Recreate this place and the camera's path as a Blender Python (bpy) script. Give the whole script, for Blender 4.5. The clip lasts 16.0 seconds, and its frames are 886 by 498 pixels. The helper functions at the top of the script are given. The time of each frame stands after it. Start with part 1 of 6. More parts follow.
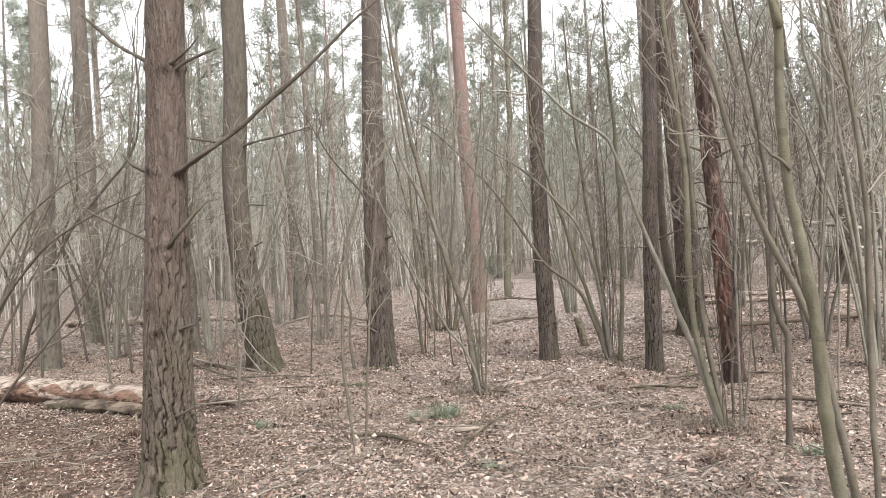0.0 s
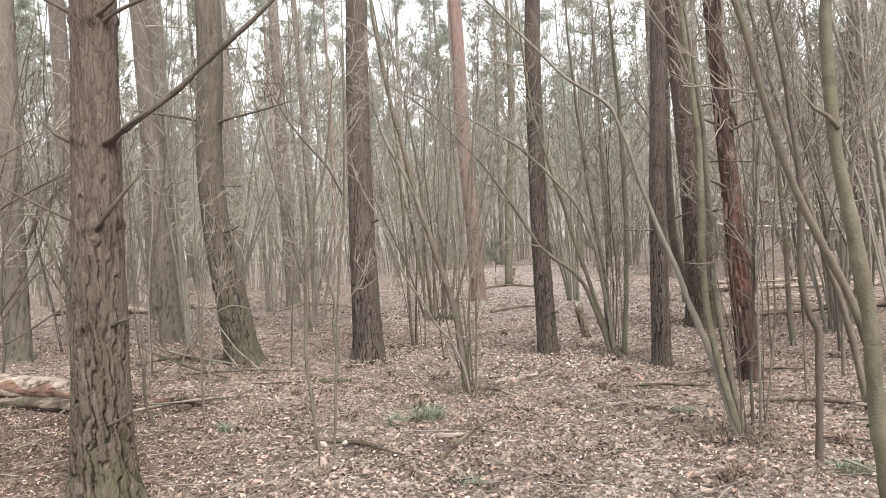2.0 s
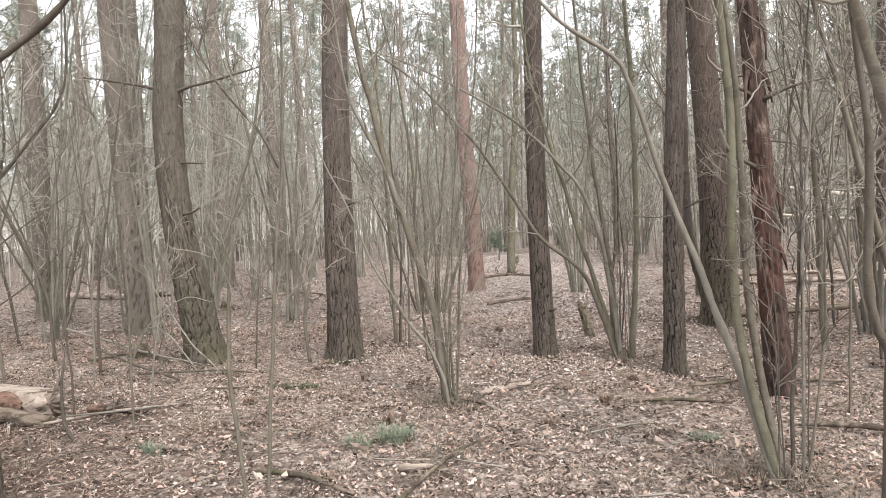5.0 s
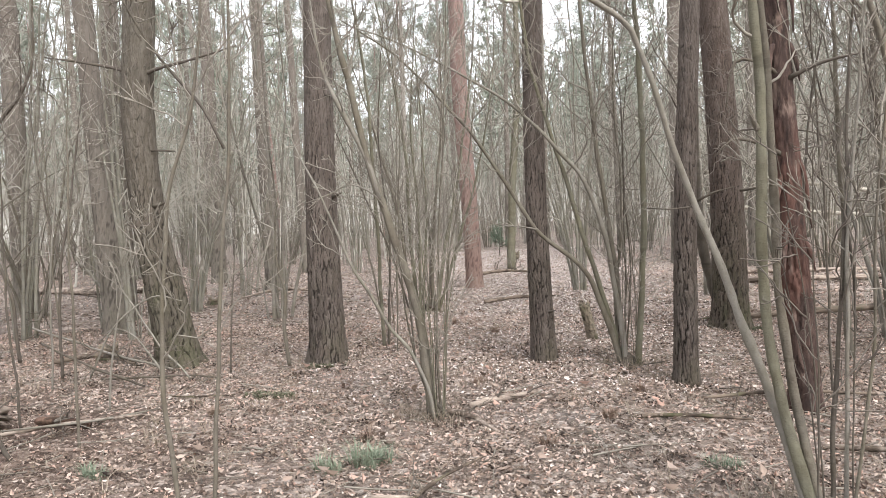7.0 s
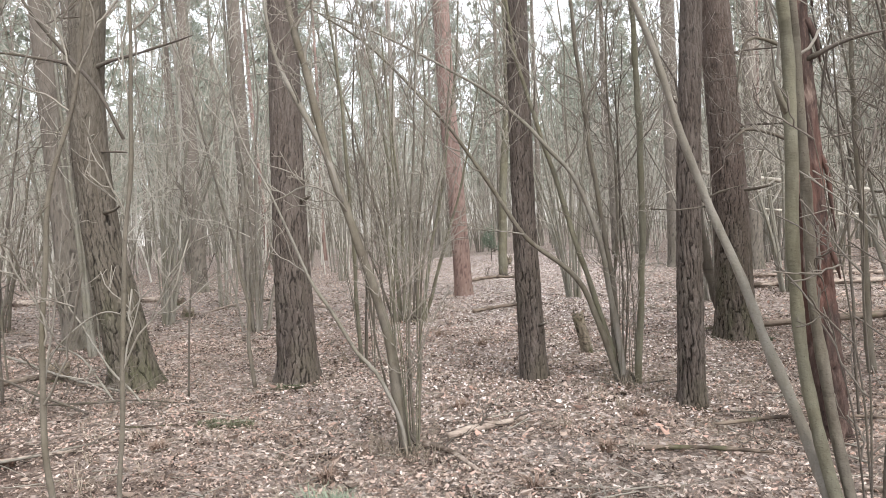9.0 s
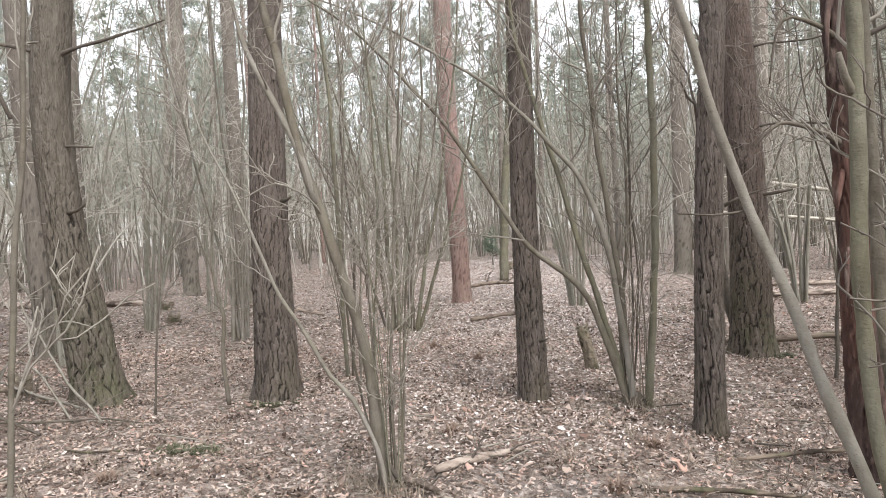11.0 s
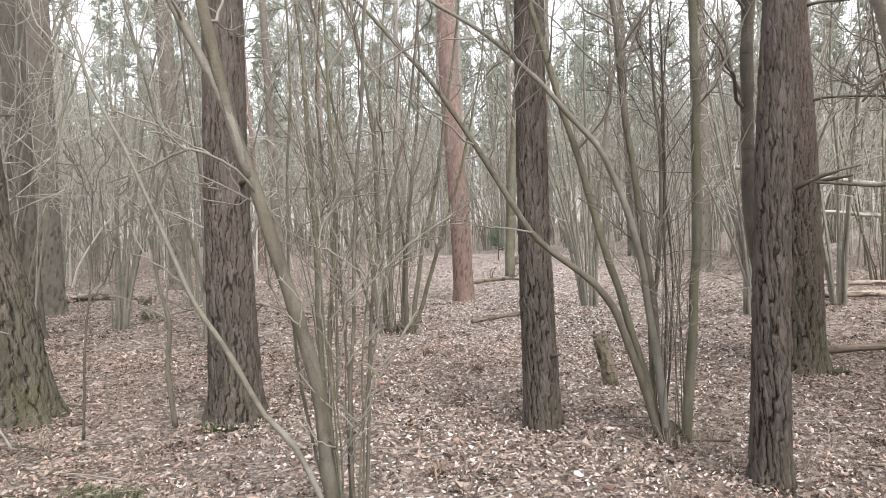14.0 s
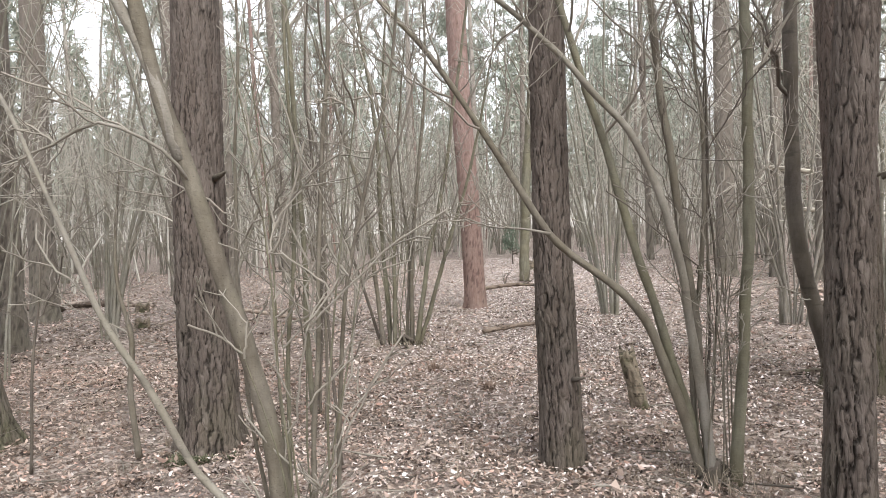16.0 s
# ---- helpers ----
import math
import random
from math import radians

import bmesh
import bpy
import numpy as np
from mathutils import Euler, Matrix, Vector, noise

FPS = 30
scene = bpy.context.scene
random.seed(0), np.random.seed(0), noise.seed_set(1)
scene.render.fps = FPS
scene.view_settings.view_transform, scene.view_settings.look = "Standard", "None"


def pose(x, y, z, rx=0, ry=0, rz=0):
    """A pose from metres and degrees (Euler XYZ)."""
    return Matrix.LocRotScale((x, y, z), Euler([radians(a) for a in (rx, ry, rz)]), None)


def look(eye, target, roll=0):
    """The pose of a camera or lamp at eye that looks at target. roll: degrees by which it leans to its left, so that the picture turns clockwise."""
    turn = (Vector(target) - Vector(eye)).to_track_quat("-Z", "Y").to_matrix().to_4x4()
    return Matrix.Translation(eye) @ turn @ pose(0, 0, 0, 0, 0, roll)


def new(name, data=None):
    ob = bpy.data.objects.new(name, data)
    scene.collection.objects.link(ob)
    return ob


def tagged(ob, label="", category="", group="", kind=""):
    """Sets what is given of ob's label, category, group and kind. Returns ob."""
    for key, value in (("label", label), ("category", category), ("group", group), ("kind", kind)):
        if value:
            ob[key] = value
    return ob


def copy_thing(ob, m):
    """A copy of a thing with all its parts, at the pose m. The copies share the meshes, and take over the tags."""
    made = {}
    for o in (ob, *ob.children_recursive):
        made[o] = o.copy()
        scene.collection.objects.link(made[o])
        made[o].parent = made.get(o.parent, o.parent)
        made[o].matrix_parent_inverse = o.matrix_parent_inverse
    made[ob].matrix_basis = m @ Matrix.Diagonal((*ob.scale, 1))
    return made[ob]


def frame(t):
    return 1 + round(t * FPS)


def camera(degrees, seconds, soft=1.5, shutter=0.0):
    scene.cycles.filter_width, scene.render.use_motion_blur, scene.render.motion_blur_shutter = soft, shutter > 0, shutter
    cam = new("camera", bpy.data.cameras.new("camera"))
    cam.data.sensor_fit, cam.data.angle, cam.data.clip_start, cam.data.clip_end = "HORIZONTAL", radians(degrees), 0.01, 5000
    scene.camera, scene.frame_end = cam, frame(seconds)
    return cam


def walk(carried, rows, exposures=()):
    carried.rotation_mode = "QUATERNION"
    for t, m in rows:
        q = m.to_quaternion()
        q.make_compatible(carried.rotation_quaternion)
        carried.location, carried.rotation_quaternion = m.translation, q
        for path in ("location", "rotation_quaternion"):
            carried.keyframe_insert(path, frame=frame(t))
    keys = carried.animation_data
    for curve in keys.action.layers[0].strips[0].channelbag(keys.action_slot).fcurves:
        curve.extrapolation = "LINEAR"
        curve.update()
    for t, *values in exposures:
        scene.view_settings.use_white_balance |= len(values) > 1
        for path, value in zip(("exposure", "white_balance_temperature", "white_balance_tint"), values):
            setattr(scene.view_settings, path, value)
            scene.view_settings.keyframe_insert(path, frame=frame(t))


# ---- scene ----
cam = camera(65.8, 16.0, soft=0.8)
METRES, EYE, TILT, LEAN, TURN = 5.2, 1.5, 0.0, 0.0, 0.0
ROWS = [
    (0.0, 0.0, 0.0, 0.0, 0.01, 0.21, 3.18),
    (0.5, 0.0017, 0.0335, -0.0007, -0.48, -0.06, 2.86),
    (1.0, 0.0079, 0.0594, -0.0022, -1.4, -0.98, 3.14),
    (1.5, 0.0217, 0.0979, -0.0039, -1.24, -1.08, 2.81),
    (2.0, 0.0347, 0.1267, -0.0057, 0.43, -0.92, 3.24),
    (2.5, 0.0407, 0.1547, -0.0072, 0.76, -1.27, 2.58),
    (3.0, 0.0408, 0.1957, -0.0073, 0.74, -0.98, 2.29),
    (3.5, 0.0447, 0.213, -0.0056, 0.37, -1.35, 3.14),
    (4.0, 0.0543, 0.2438, -0.0083, 0.25, -1.97, 3.37),
    (4.5, 0.0701, 0.2789, -0.0075, 0.92, -2.08, 2.82),
    (7.0, 0.1022, 0.424, -0.0117, 1.35, -2.5, 2.44),
    (7.5, 0.1139, 0.4492, -0.0104, 2.05, -2.97, 3.14),
    (8.0, 0.1203, 0.4819, -0.0125, 1.5, -3.02, 2.61),
    (8.5, 0.1207, 0.5166, -0.0119, 1.03, -1.92, 2.12),
    (9.0, 0.1264, 0.543, -0.0126, 0.86, -2.13, 2.98),
    (11.5, 0.1459, 0.6812, -0.0115, 1.39, -1.7, 2.15),
    (12.0, 0.1543, 0.7174, -0.0166, 1.87, -1.52, 1.76),
    (12.5, 0.1631, 0.7449, -0.0151, 3.49, -1.35, 2.41),
    (13.0, 0.1638, 0.7768, -0.0171, 3.39, -1.9, 1.97),
    (13.5, 0.1565, 0.8154, -0.0187, 2.68, -1.78, 1.99),
    (14.0, 0.1583, 0.843, -0.0188, 1.69, -2.39, 1.96),
    (14.5, 0.1682, 0.8804, -0.02, 2.69, -2.31, 1.2),
    (15.0, 0.1765, 0.9067, -0.0199, 4.01, -2.2, 1.75),
    (15.5, 0.1737, 0.9359, -0.0257, 4.11, -2.31, 1.41),
    (16.0, 0.168, 0.9706, -0.0242, 2.9, -2.01, 2.11),
]
walk(cam, [(t, pose(0, 0, EYE, TILT, LEAN, TURN) @ pose(METRES * x, METRES * y, METRES * z, 90 + pitch, roll, yaw)) for t, x, y, z, yaw, pitch, roll in ROWS], [(0, 0.98, 6650, 10), (2.5, 0.98, 6750, 10), (4.5, 0.98, 6650, 10), (9, 1.0, 6450, 10), (11.5, 0.98, 6430, 10), (16, 1.0, 6500, 10)])


# ---- world, sun, exposure ----
SUN_ELEVATION, SUN_ROTATION = radians(48), radians(150)
world = bpy.data.worlds.new("overcast_sky")
scene.world = world
world.use_nodes = True
wn, wl = world.node_tree.nodes, world.node_tree.links
wn.clear()
sky = wn.new("ShaderNodeTexSky")
sky.sky_type, sky.sun_disc = "NISHITA", False
sky.sun_elevation, sky.sun_rotation = SUN_ELEVATION, SUN_ROTATION
sky.air_density, sky.dust_density = 1.5, 6.0
pale = wn.new("ShaderNodeHueSaturation")
pale.inputs["Saturation"].default_value = 0.12
cloud = wn.new("ShaderNodeMix")
cloud.data_type = "RGBA"
cloud.inputs[0].default_value = 0.7
cloud.inputs[7].default_value = (10.2, 10.8, 11.6, 1)
wbg = wn.new("ShaderNodeBackground")
wbg.inputs["Strength"].default_value = 0.115
wout = wn.new("ShaderNodeOutputWorld")
wl.new(sky.outputs[0], pale.inputs["Color"])
wl.new(pale.outputs[0], cloud.inputs[6])
wl.new(cloud.outputs[2], wbg.inputs["Color"])
wl.new(wbg.outputs[0], wout.inputs["Surface"])

sun_data = bpy.data.lights.new("sun", "SUN")
sun_data.energy, sun_data.angle, sun_data.color = 2.2, radians(30), (1.0, 0.98, 0.95)
sun = new("sun", sun_data)
sun.matrix_world = look((0, 0, 40), Vector((0, 0, 40)) - Vector((math.sin(SUN_ROTATION) * math.cos(SUN_ELEVATION), math.cos(SUN_ROTATION) * math.cos(SUN_ELEVATION), math.sin(SUN_ELEVATION))))


# ---- materials ----
class Nodes:
    """A short way to write a node material."""

    def __init__(self, name, roughness=0.85, specular=0.25):
        self.mat = bpy.data.materials.new(name)
        self.mat.use_nodes = True
        self.n, self.l = self.mat.node_tree.nodes, self.mat.node_tree.links
        self.bsdf = self.n["Principled BSDF"]
        self.bsdf.inputs["Roughness"].default_value = roughness
        self.bsdf.inputs["Specular IOR Level"].default_value = specular

    def put(self, socket, value):
        if isinstance(value, bpy.types.NodeSocket):
            self.l.new(value, socket)
        else:
            socket.default_value = value

    def coords(self, scale=(1, 1, 1), source="Object"):
        c, m = self.n.new("ShaderNodeTexCoord"), self.n.new("ShaderNodeMapping")
        m.inputs["Scale"].default_value = scale
        self.l.new(c.outputs[source], m.inputs["Vector"])
        return m.outputs[0]

    def world(self, scale=(1, 1, 1)):
        g, m = self.n.new("ShaderNodeNewGeometry"), self.n.new("ShaderNodeMapping")
        m.inputs["Scale"].default_value = scale
        self.l.new(g.outputs["Position"], m.inputs["Vector"])
        return m.outputs[0]

    def noise(self, vector, scale, detail=4.0, rough=0.6):
        t = self.n.new("ShaderNodeTexNoise")
        t.inputs["Scale"].default_value, t.inputs["Detail"].default_value, t.inputs["Roughness"].default_value = scale, detail, rough
        self.l.new(vector, t.inputs["Vector"])
        return t.outputs["Fac"]

    def cells(self, vector, scale, feature="F1", out="Distance"):
        t = self.n.new("ShaderNodeTexVoronoi")
        t.feature = feature
        t.inputs["Scale"].default_value = scale
        self.l.new(vector, t.inputs["Vector"])
        return t.outputs[out]

    def ramp(self, fac, *stops):
        r = self.n.new("ShaderNodeValToRGB")
        while len(r.color_ramp.elements) < len(stops):
            r.color_ramp.elements.new(0.5)
        for e, (p, c) in zip(r.color_ramp.elements, stops):
            e.position, e.color = p, (*c, 1) if len(c) == 3 else c
        self.l.new(fac, r.inputs[0])
        return r.outputs[0]

    def step(self, fac, a, b):
        m = self.n.new("ShaderNodeMapRange")
        m.inputs[1].default_value, m.inputs[2].default_value = a, b
        self.l.new(fac, m.inputs[0])
        return m.outputs[0]

    def mix(self, fac, a, b, kind="MIX"):
        m = self.n.new("ShaderNodeMix")
        m.data_type, m.blend_type = "RGBA", kind
        self.put(m.inputs[0], fac)
        self.put(m.inputs[6], a if isinstance(a, bpy.types.NodeSocket) else (*a, 1))
        self.put(m.inputs[7], b if isinstance(b, bpy.types.NodeSocket) else (*b, 1))
        return m.outputs[2]

    def times(self, a, b, kind="MULTIPLY"):
        m = self.n.new("ShaderNodeMath")
        m.operation = kind
        self.put(m.inputs[0], a)
        self.put(m.inputs[1], b)
        return m.outputs[0]

    def height(self, vector):
        s = self.n.new("ShaderNodeSeparateXYZ")
        self.l.new(vector, s.inputs[0])
        return s.outputs[2]

    def island(self):
        return self.n.new("ShaderNodeNewGeometry").outputs["Random Per Island"]

    def chance(self):
        return self.n.new("ShaderNodeObjectInfo").outputs["Random"]

    def attribute(self, name):
        a = self.n.new("ShaderNodeAttribute")
        a.attribute_name = name
        return a.outputs["Fac"]

    def finish(self, colour, bump=None, strength=0.5, distance=0.01):
        self.put(self.bsdf.inputs["Base Color"], colour if isinstance(colour, bpy.types.NodeSocket) else (*colour, 1))
        if bump is not None:
            b = self.n.new("ShaderNodeBump")
            b.inputs["Strength"].default_value, b.inputs["Distance"].default_value = strength, distance
            self.l.new(bump, b.inputs["Height"])
            self.l.new(b.outputs[0], self.bsdf.inputs["Normal"])
        return self.mat


def bark_material(name, plate_a, plate_b, crack, red, red_from, red_to, algae=0.5):
    """Scots pine bark: grey-brown plates below, furrows dark from bark colour plus painted recess shade, thin and
    reddish higher up, green algae near the foot.
    """
    m = Nodes(name, 0.9, 0.15)
    v = m.coords()
    long = m.coords((1, 1, 0.28))
    tone = m.ramp(m.noise(long, 14, 5, 0.65), (0.3, plate_b), (0.7, plate_a))
    tone = m.mix(m.step(m.noise(v, 2.2, 3), 0.35, 0.75), tone, m.mix(0.3, tone, (0.22, 0.18, 0.15)))
    scales = m.cells(m.coords((1, 1, 0.22)), 46, "DISTANCE_TO_EDGE")
    red_tone = m.ramp(m.noise(long, 22, 5, 0.7), (0.3, tuple(c * 0.6 for c in red)), (0.7, red))
    up = m.step(m.times(m.height(v), m.times(m.noise(v, 1.2), 1.6), "ADD"), red_from, red_to)
    tone = m.mix(up, tone, red_tone)
    # Crack colour holds both dark bark and the shade inside the furrows.
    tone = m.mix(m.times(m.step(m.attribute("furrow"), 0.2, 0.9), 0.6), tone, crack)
    green = m.times(m.step(m.height(v), 1.5, 0.15), m.step(m.noise(m.coords((1, 1, 0.5)), 5, 4), 0.42, 0.68))
    tone = m.mix(m.times(green, algae), tone, (0.086, 0.092, 0.046))
    warp = m.n.new("ShaderNodeVectorMath")
    warp.operation = "MULTIPLY_ADD"
    wob = m.n.new("ShaderNodeTexNoise")
    wob.inputs["Scale"].default_value, wob.inputs["Detail"].default_value = 9, 3
    m.l.new(m.coords((1, 1, 0.6)), wob.inputs["Vector"])
    m.l.new(wob.outputs["Color"], warp.inputs[0])
    warp.inputs[1].default_value = (0.045, 0.045, 0.03)
    m.l.new(m.coords((1, 1, 0.17)), warp.inputs[2])
    grain = m.noise(m.coords((1, 1, 0.12)), 85, 4, 0.65)
    tone = m.mix(m.times(m.step(grain, 0.56, 0.42), 0.32), tone, m.mix(1.0, tone, (0.5, 0.46, 0.44), "MULTIPLY"))
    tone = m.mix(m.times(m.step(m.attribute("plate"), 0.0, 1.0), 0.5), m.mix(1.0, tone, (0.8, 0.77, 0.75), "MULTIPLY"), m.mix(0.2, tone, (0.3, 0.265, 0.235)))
    chips = m.n.new("ShaderNodeSeparateColor")
    m.l.new(m.cells(warp.outputs[0], 60, "F1", "Color"), chips.inputs[0])
    tone = m.mix(m.times(m.step(chips.outputs[0], 0.5, 1.0), 0.22), tone, m.mix(0.6, tone, (0.3, 0.25, 0.215)))
    # Second coat of crack colour, deepening the shade painted into the furrows.
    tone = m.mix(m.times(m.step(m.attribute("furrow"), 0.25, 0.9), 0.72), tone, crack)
    relief = m.times(m.noise(long, 60, 6, 0.7), m.step(scales, 0.0, 0.16), "ADD")
    return m.finish(tone, relief, 0.55, 0.009)


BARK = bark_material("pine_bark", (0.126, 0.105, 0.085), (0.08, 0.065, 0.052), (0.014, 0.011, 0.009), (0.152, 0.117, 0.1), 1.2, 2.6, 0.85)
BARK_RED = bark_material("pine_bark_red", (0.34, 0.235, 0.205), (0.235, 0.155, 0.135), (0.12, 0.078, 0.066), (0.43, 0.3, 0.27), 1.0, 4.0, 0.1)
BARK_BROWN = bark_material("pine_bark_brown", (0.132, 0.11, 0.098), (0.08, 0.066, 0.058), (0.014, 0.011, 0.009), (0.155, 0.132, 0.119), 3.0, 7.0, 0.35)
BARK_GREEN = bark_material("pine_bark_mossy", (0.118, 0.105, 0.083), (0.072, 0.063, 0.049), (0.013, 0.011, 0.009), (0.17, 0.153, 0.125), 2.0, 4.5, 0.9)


# Pine bark for greater distance, haze painted in as a lighter, greyer base colour.
BARK_GREY_HAZED = bark_material("pine_bark_grey_hazed", (0.265, 0.243, 0.212), (0.18, 0.164, 0.141), (0.075, 0.066, 0.056), (0.3, 0.262, 0.23), 2.0, 7.0, 0.4)
BARK_PALE_HAZED = bark_material("pine_bark_pale_hazed", (0.44, 0.42, 0.385), (0.32, 0.302, 0.275), (0.17, 0.157, 0.14), (0.48, 0.44, 0.4), 1.0, 6.0, 0.3)


def smooth_bark(name, a, b, algae):
    """Thin smooth bark of hazel and alder stems, with pale rings, dark lenticels, scars and a green film."""
    m = Nodes(name, 0.85, 0.15)
    v = m.coords()
    tone = m.ramp(m.noise(m.coords((1, 1, 0.3)), 26, 5, 0.7), (0.25, b), (0.75, a))
    blotch = m.step(m.noise(m.coords((1, 1, 0.6)), 5.5, 4), 0.45, 0.6)
    tone = m.mix(m.times(blotch, 0.5), tone, m.mix(1.0, tone, (0.62, 0.58, 0.52), "MULTIPLY"))
    tone = m.mix(m.times(m.step(m.noise(v, 3.1, 3), 0.42, 0.66), algae), tone, (0.17, 0.155, 0.095))
    spots = m.step(m.cells(m.coords((1, 1, 2.2)), 60), 0.2, 0.1)
    tone = m.mix(m.times(spots, 0.55), tone, tuple(c * 0.4 for c in b))
    rings = m.step(m.noise(m.coords((0.12, 0.12, 1)), 12, 2), 0.6, 0.66)
    tone = m.mix(m.times(rings, 0.12), tone, tuple(min(1, c * 1.35) for c in a))
    scar = m.step(m.noise(m.coords((0.25, 0.25, 1)), 8, 3), 0.62, 0.66)
    tone = m.mix(m.times(scar, 0.35), tone, tuple(c * 0.45 for c in b))
    return m.finish(tone, m.times(m.noise(m.coords((1, 1, 1.5)), 70, 5), m.times(m.noise(v, 16, 3), 2.0), "ADD"), 0.6, 0.006)


STEM = smooth_bark("hazel_bark", (0.188, 0.164, 0.134), (0.098, 0.085, 0.069), 0.25)
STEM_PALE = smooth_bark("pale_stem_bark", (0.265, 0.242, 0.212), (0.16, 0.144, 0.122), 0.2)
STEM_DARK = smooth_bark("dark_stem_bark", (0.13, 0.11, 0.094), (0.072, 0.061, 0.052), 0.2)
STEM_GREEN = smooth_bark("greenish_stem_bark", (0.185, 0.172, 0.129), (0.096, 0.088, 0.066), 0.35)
# Thicket stems, base colour raised to imitate haze.
STEM_GREY_HAZED = smooth_bark("hazed_thicket_bark", (0.29, 0.272, 0.232), (0.18, 0.168, 0.14), 0.25)


def twig_material(name, a, b):
    m = Nodes(name, 0.85, 0.15)
    return m.finish(m.mix(m.noise(m.coords(), 6, 3), m.mix(m.island(), a, b), m.mix(m.island(), b, a)))


# These two twig barks are lightened beyond real wood to carry distance haze.
TWIG_HAZED = twig_material("hazed_twig_bark", (0.49, 0.455, 0.395), (0.28, 0.256, 0.217))
TWIG_PALE_HAZED = twig_material("pale_hazed_twig", (0.54, 0.505, 0.45), (0.36, 0.335, 0.295))

TWIG_GREY = twig_material("grey_twig_bark", (0.36, 0.325, 0.275), (0.11, 0.097, 0.08))
TWIG_DARK = twig_material("dark_twig_bark", (0.2, 0.17, 0.143), (0.07, 0.06, 0.05))


def rotten_material():
    m = Nodes("peeling_red_deadwood", 0.85, 0.2)
    long = m.coords((1, 1, 0.22))
    tone = m.ramp(m.noise(long, 16, 5, 0.7), (0.3, (0.026, 0.019, 0.017)), (0.52, (0.068, 0.044, 0.037)), (0.75, (0.15, 0.1, 0.085)))
    low = m.times(m.step(m.height(m.coords()), 0.25, 0.7), m.step(m.height(m.coords()), 2.2, 1.7))
    tone = m.mix(m.times(low, m.step(m.noise(m.coords((1, 1, 0.35)), 6, 4), 0.44, 0.56)), tone, m.mix(m.noise(long, 30, 4), (0.05, 0.026, 0.021), (0.165, 0.088, 0.07)))
    bare = m.step(m.noise(m.coords((1, 1, 0.4)), 7, 4), 0.6, 0.68)
    high = m.step(m.height(m.coords()), 2.2, 3.0)
    tone = m.mix(m.times(bare, 0.55), tone, (0.27, 0.2, 0.165))
    tone = m.mix(m.times(high, m.step(m.noise(long, 12, 4), 0.56, 0.63)), tone, (0.23, 0.155, 0.125))
    return m.finish(tone, m.noise(long, 40, 6, 0.75), 0.8, 0.015)


ROTTEN = rotten_material()


def log_material(name, a, b, moss):
    m = Nodes(name, 0.85, 0.2)
    long = m.coords((0.18, 1, 1))
    tone = m.ramp(m.noise(long, 20, 5, 0.7), (0.3, b), (0.7, a))
    tone = m.mix(m.step(m.noise(m.coords(), 3.5, 4), 0.52, 0.62), tone, tuple(c * 0.55 for c in b))
    splits = m.step(m.noise(m.coords((0.06, 1, 1)), 22, 3, 0.6), 0.54, 0.62)
    tone = m.mix(m.times(splits, 0.8), tone, tuple(c * 0.3 for c in b))
    tone = m.mix(m.times(m.step(m.noise(m.coords(), 6, 3), 0.55, 0.7), moss), tone, (0.1, 0.115, 0.05))
    return m.finish(tone, m.noise(long, 45, 6, 0.7), 0.7, 0.012)


LOG = log_material("bleached_log_wood", (0.46, 0.385, 0.325), (0.17, 0.125, 0.1), 0.1)
LOG_DARK = log_material("damp_log_bark", (0.24, 0.19, 0.15), (0.12, 0.09, 0.07), 0.4)
LOG_PALE = log_material("pale_pole_wood", (0.5, 0.46, 0.395), (0.34, 0.305, 0.25), 0.05)
LOG_BARK = log_material("red_brown_log_bark", (0.25, 0.155, 0.115), (0.1, 0.06, 0.045), 0.1)
STUMP_WOOD = log_material("weathered_stump_wood", (0.26, 0.215, 0.16), (0.13, 0.105, 0.08), 0.5)


def needle_material():
    m = Nodes("pine_needles", 0.6, 0.3)
    tone = m.mix(m.island(), (0.22, 0.245, 0.2), (0.36, 0.385, 0.325))
    tone = m.mix(m.times(m.noise(m.world(), 0.35, 2), 0.5), tone, (0.24, 0.24, 0.19))
    return m.finish(tone)


NEEDLE = needle_material()


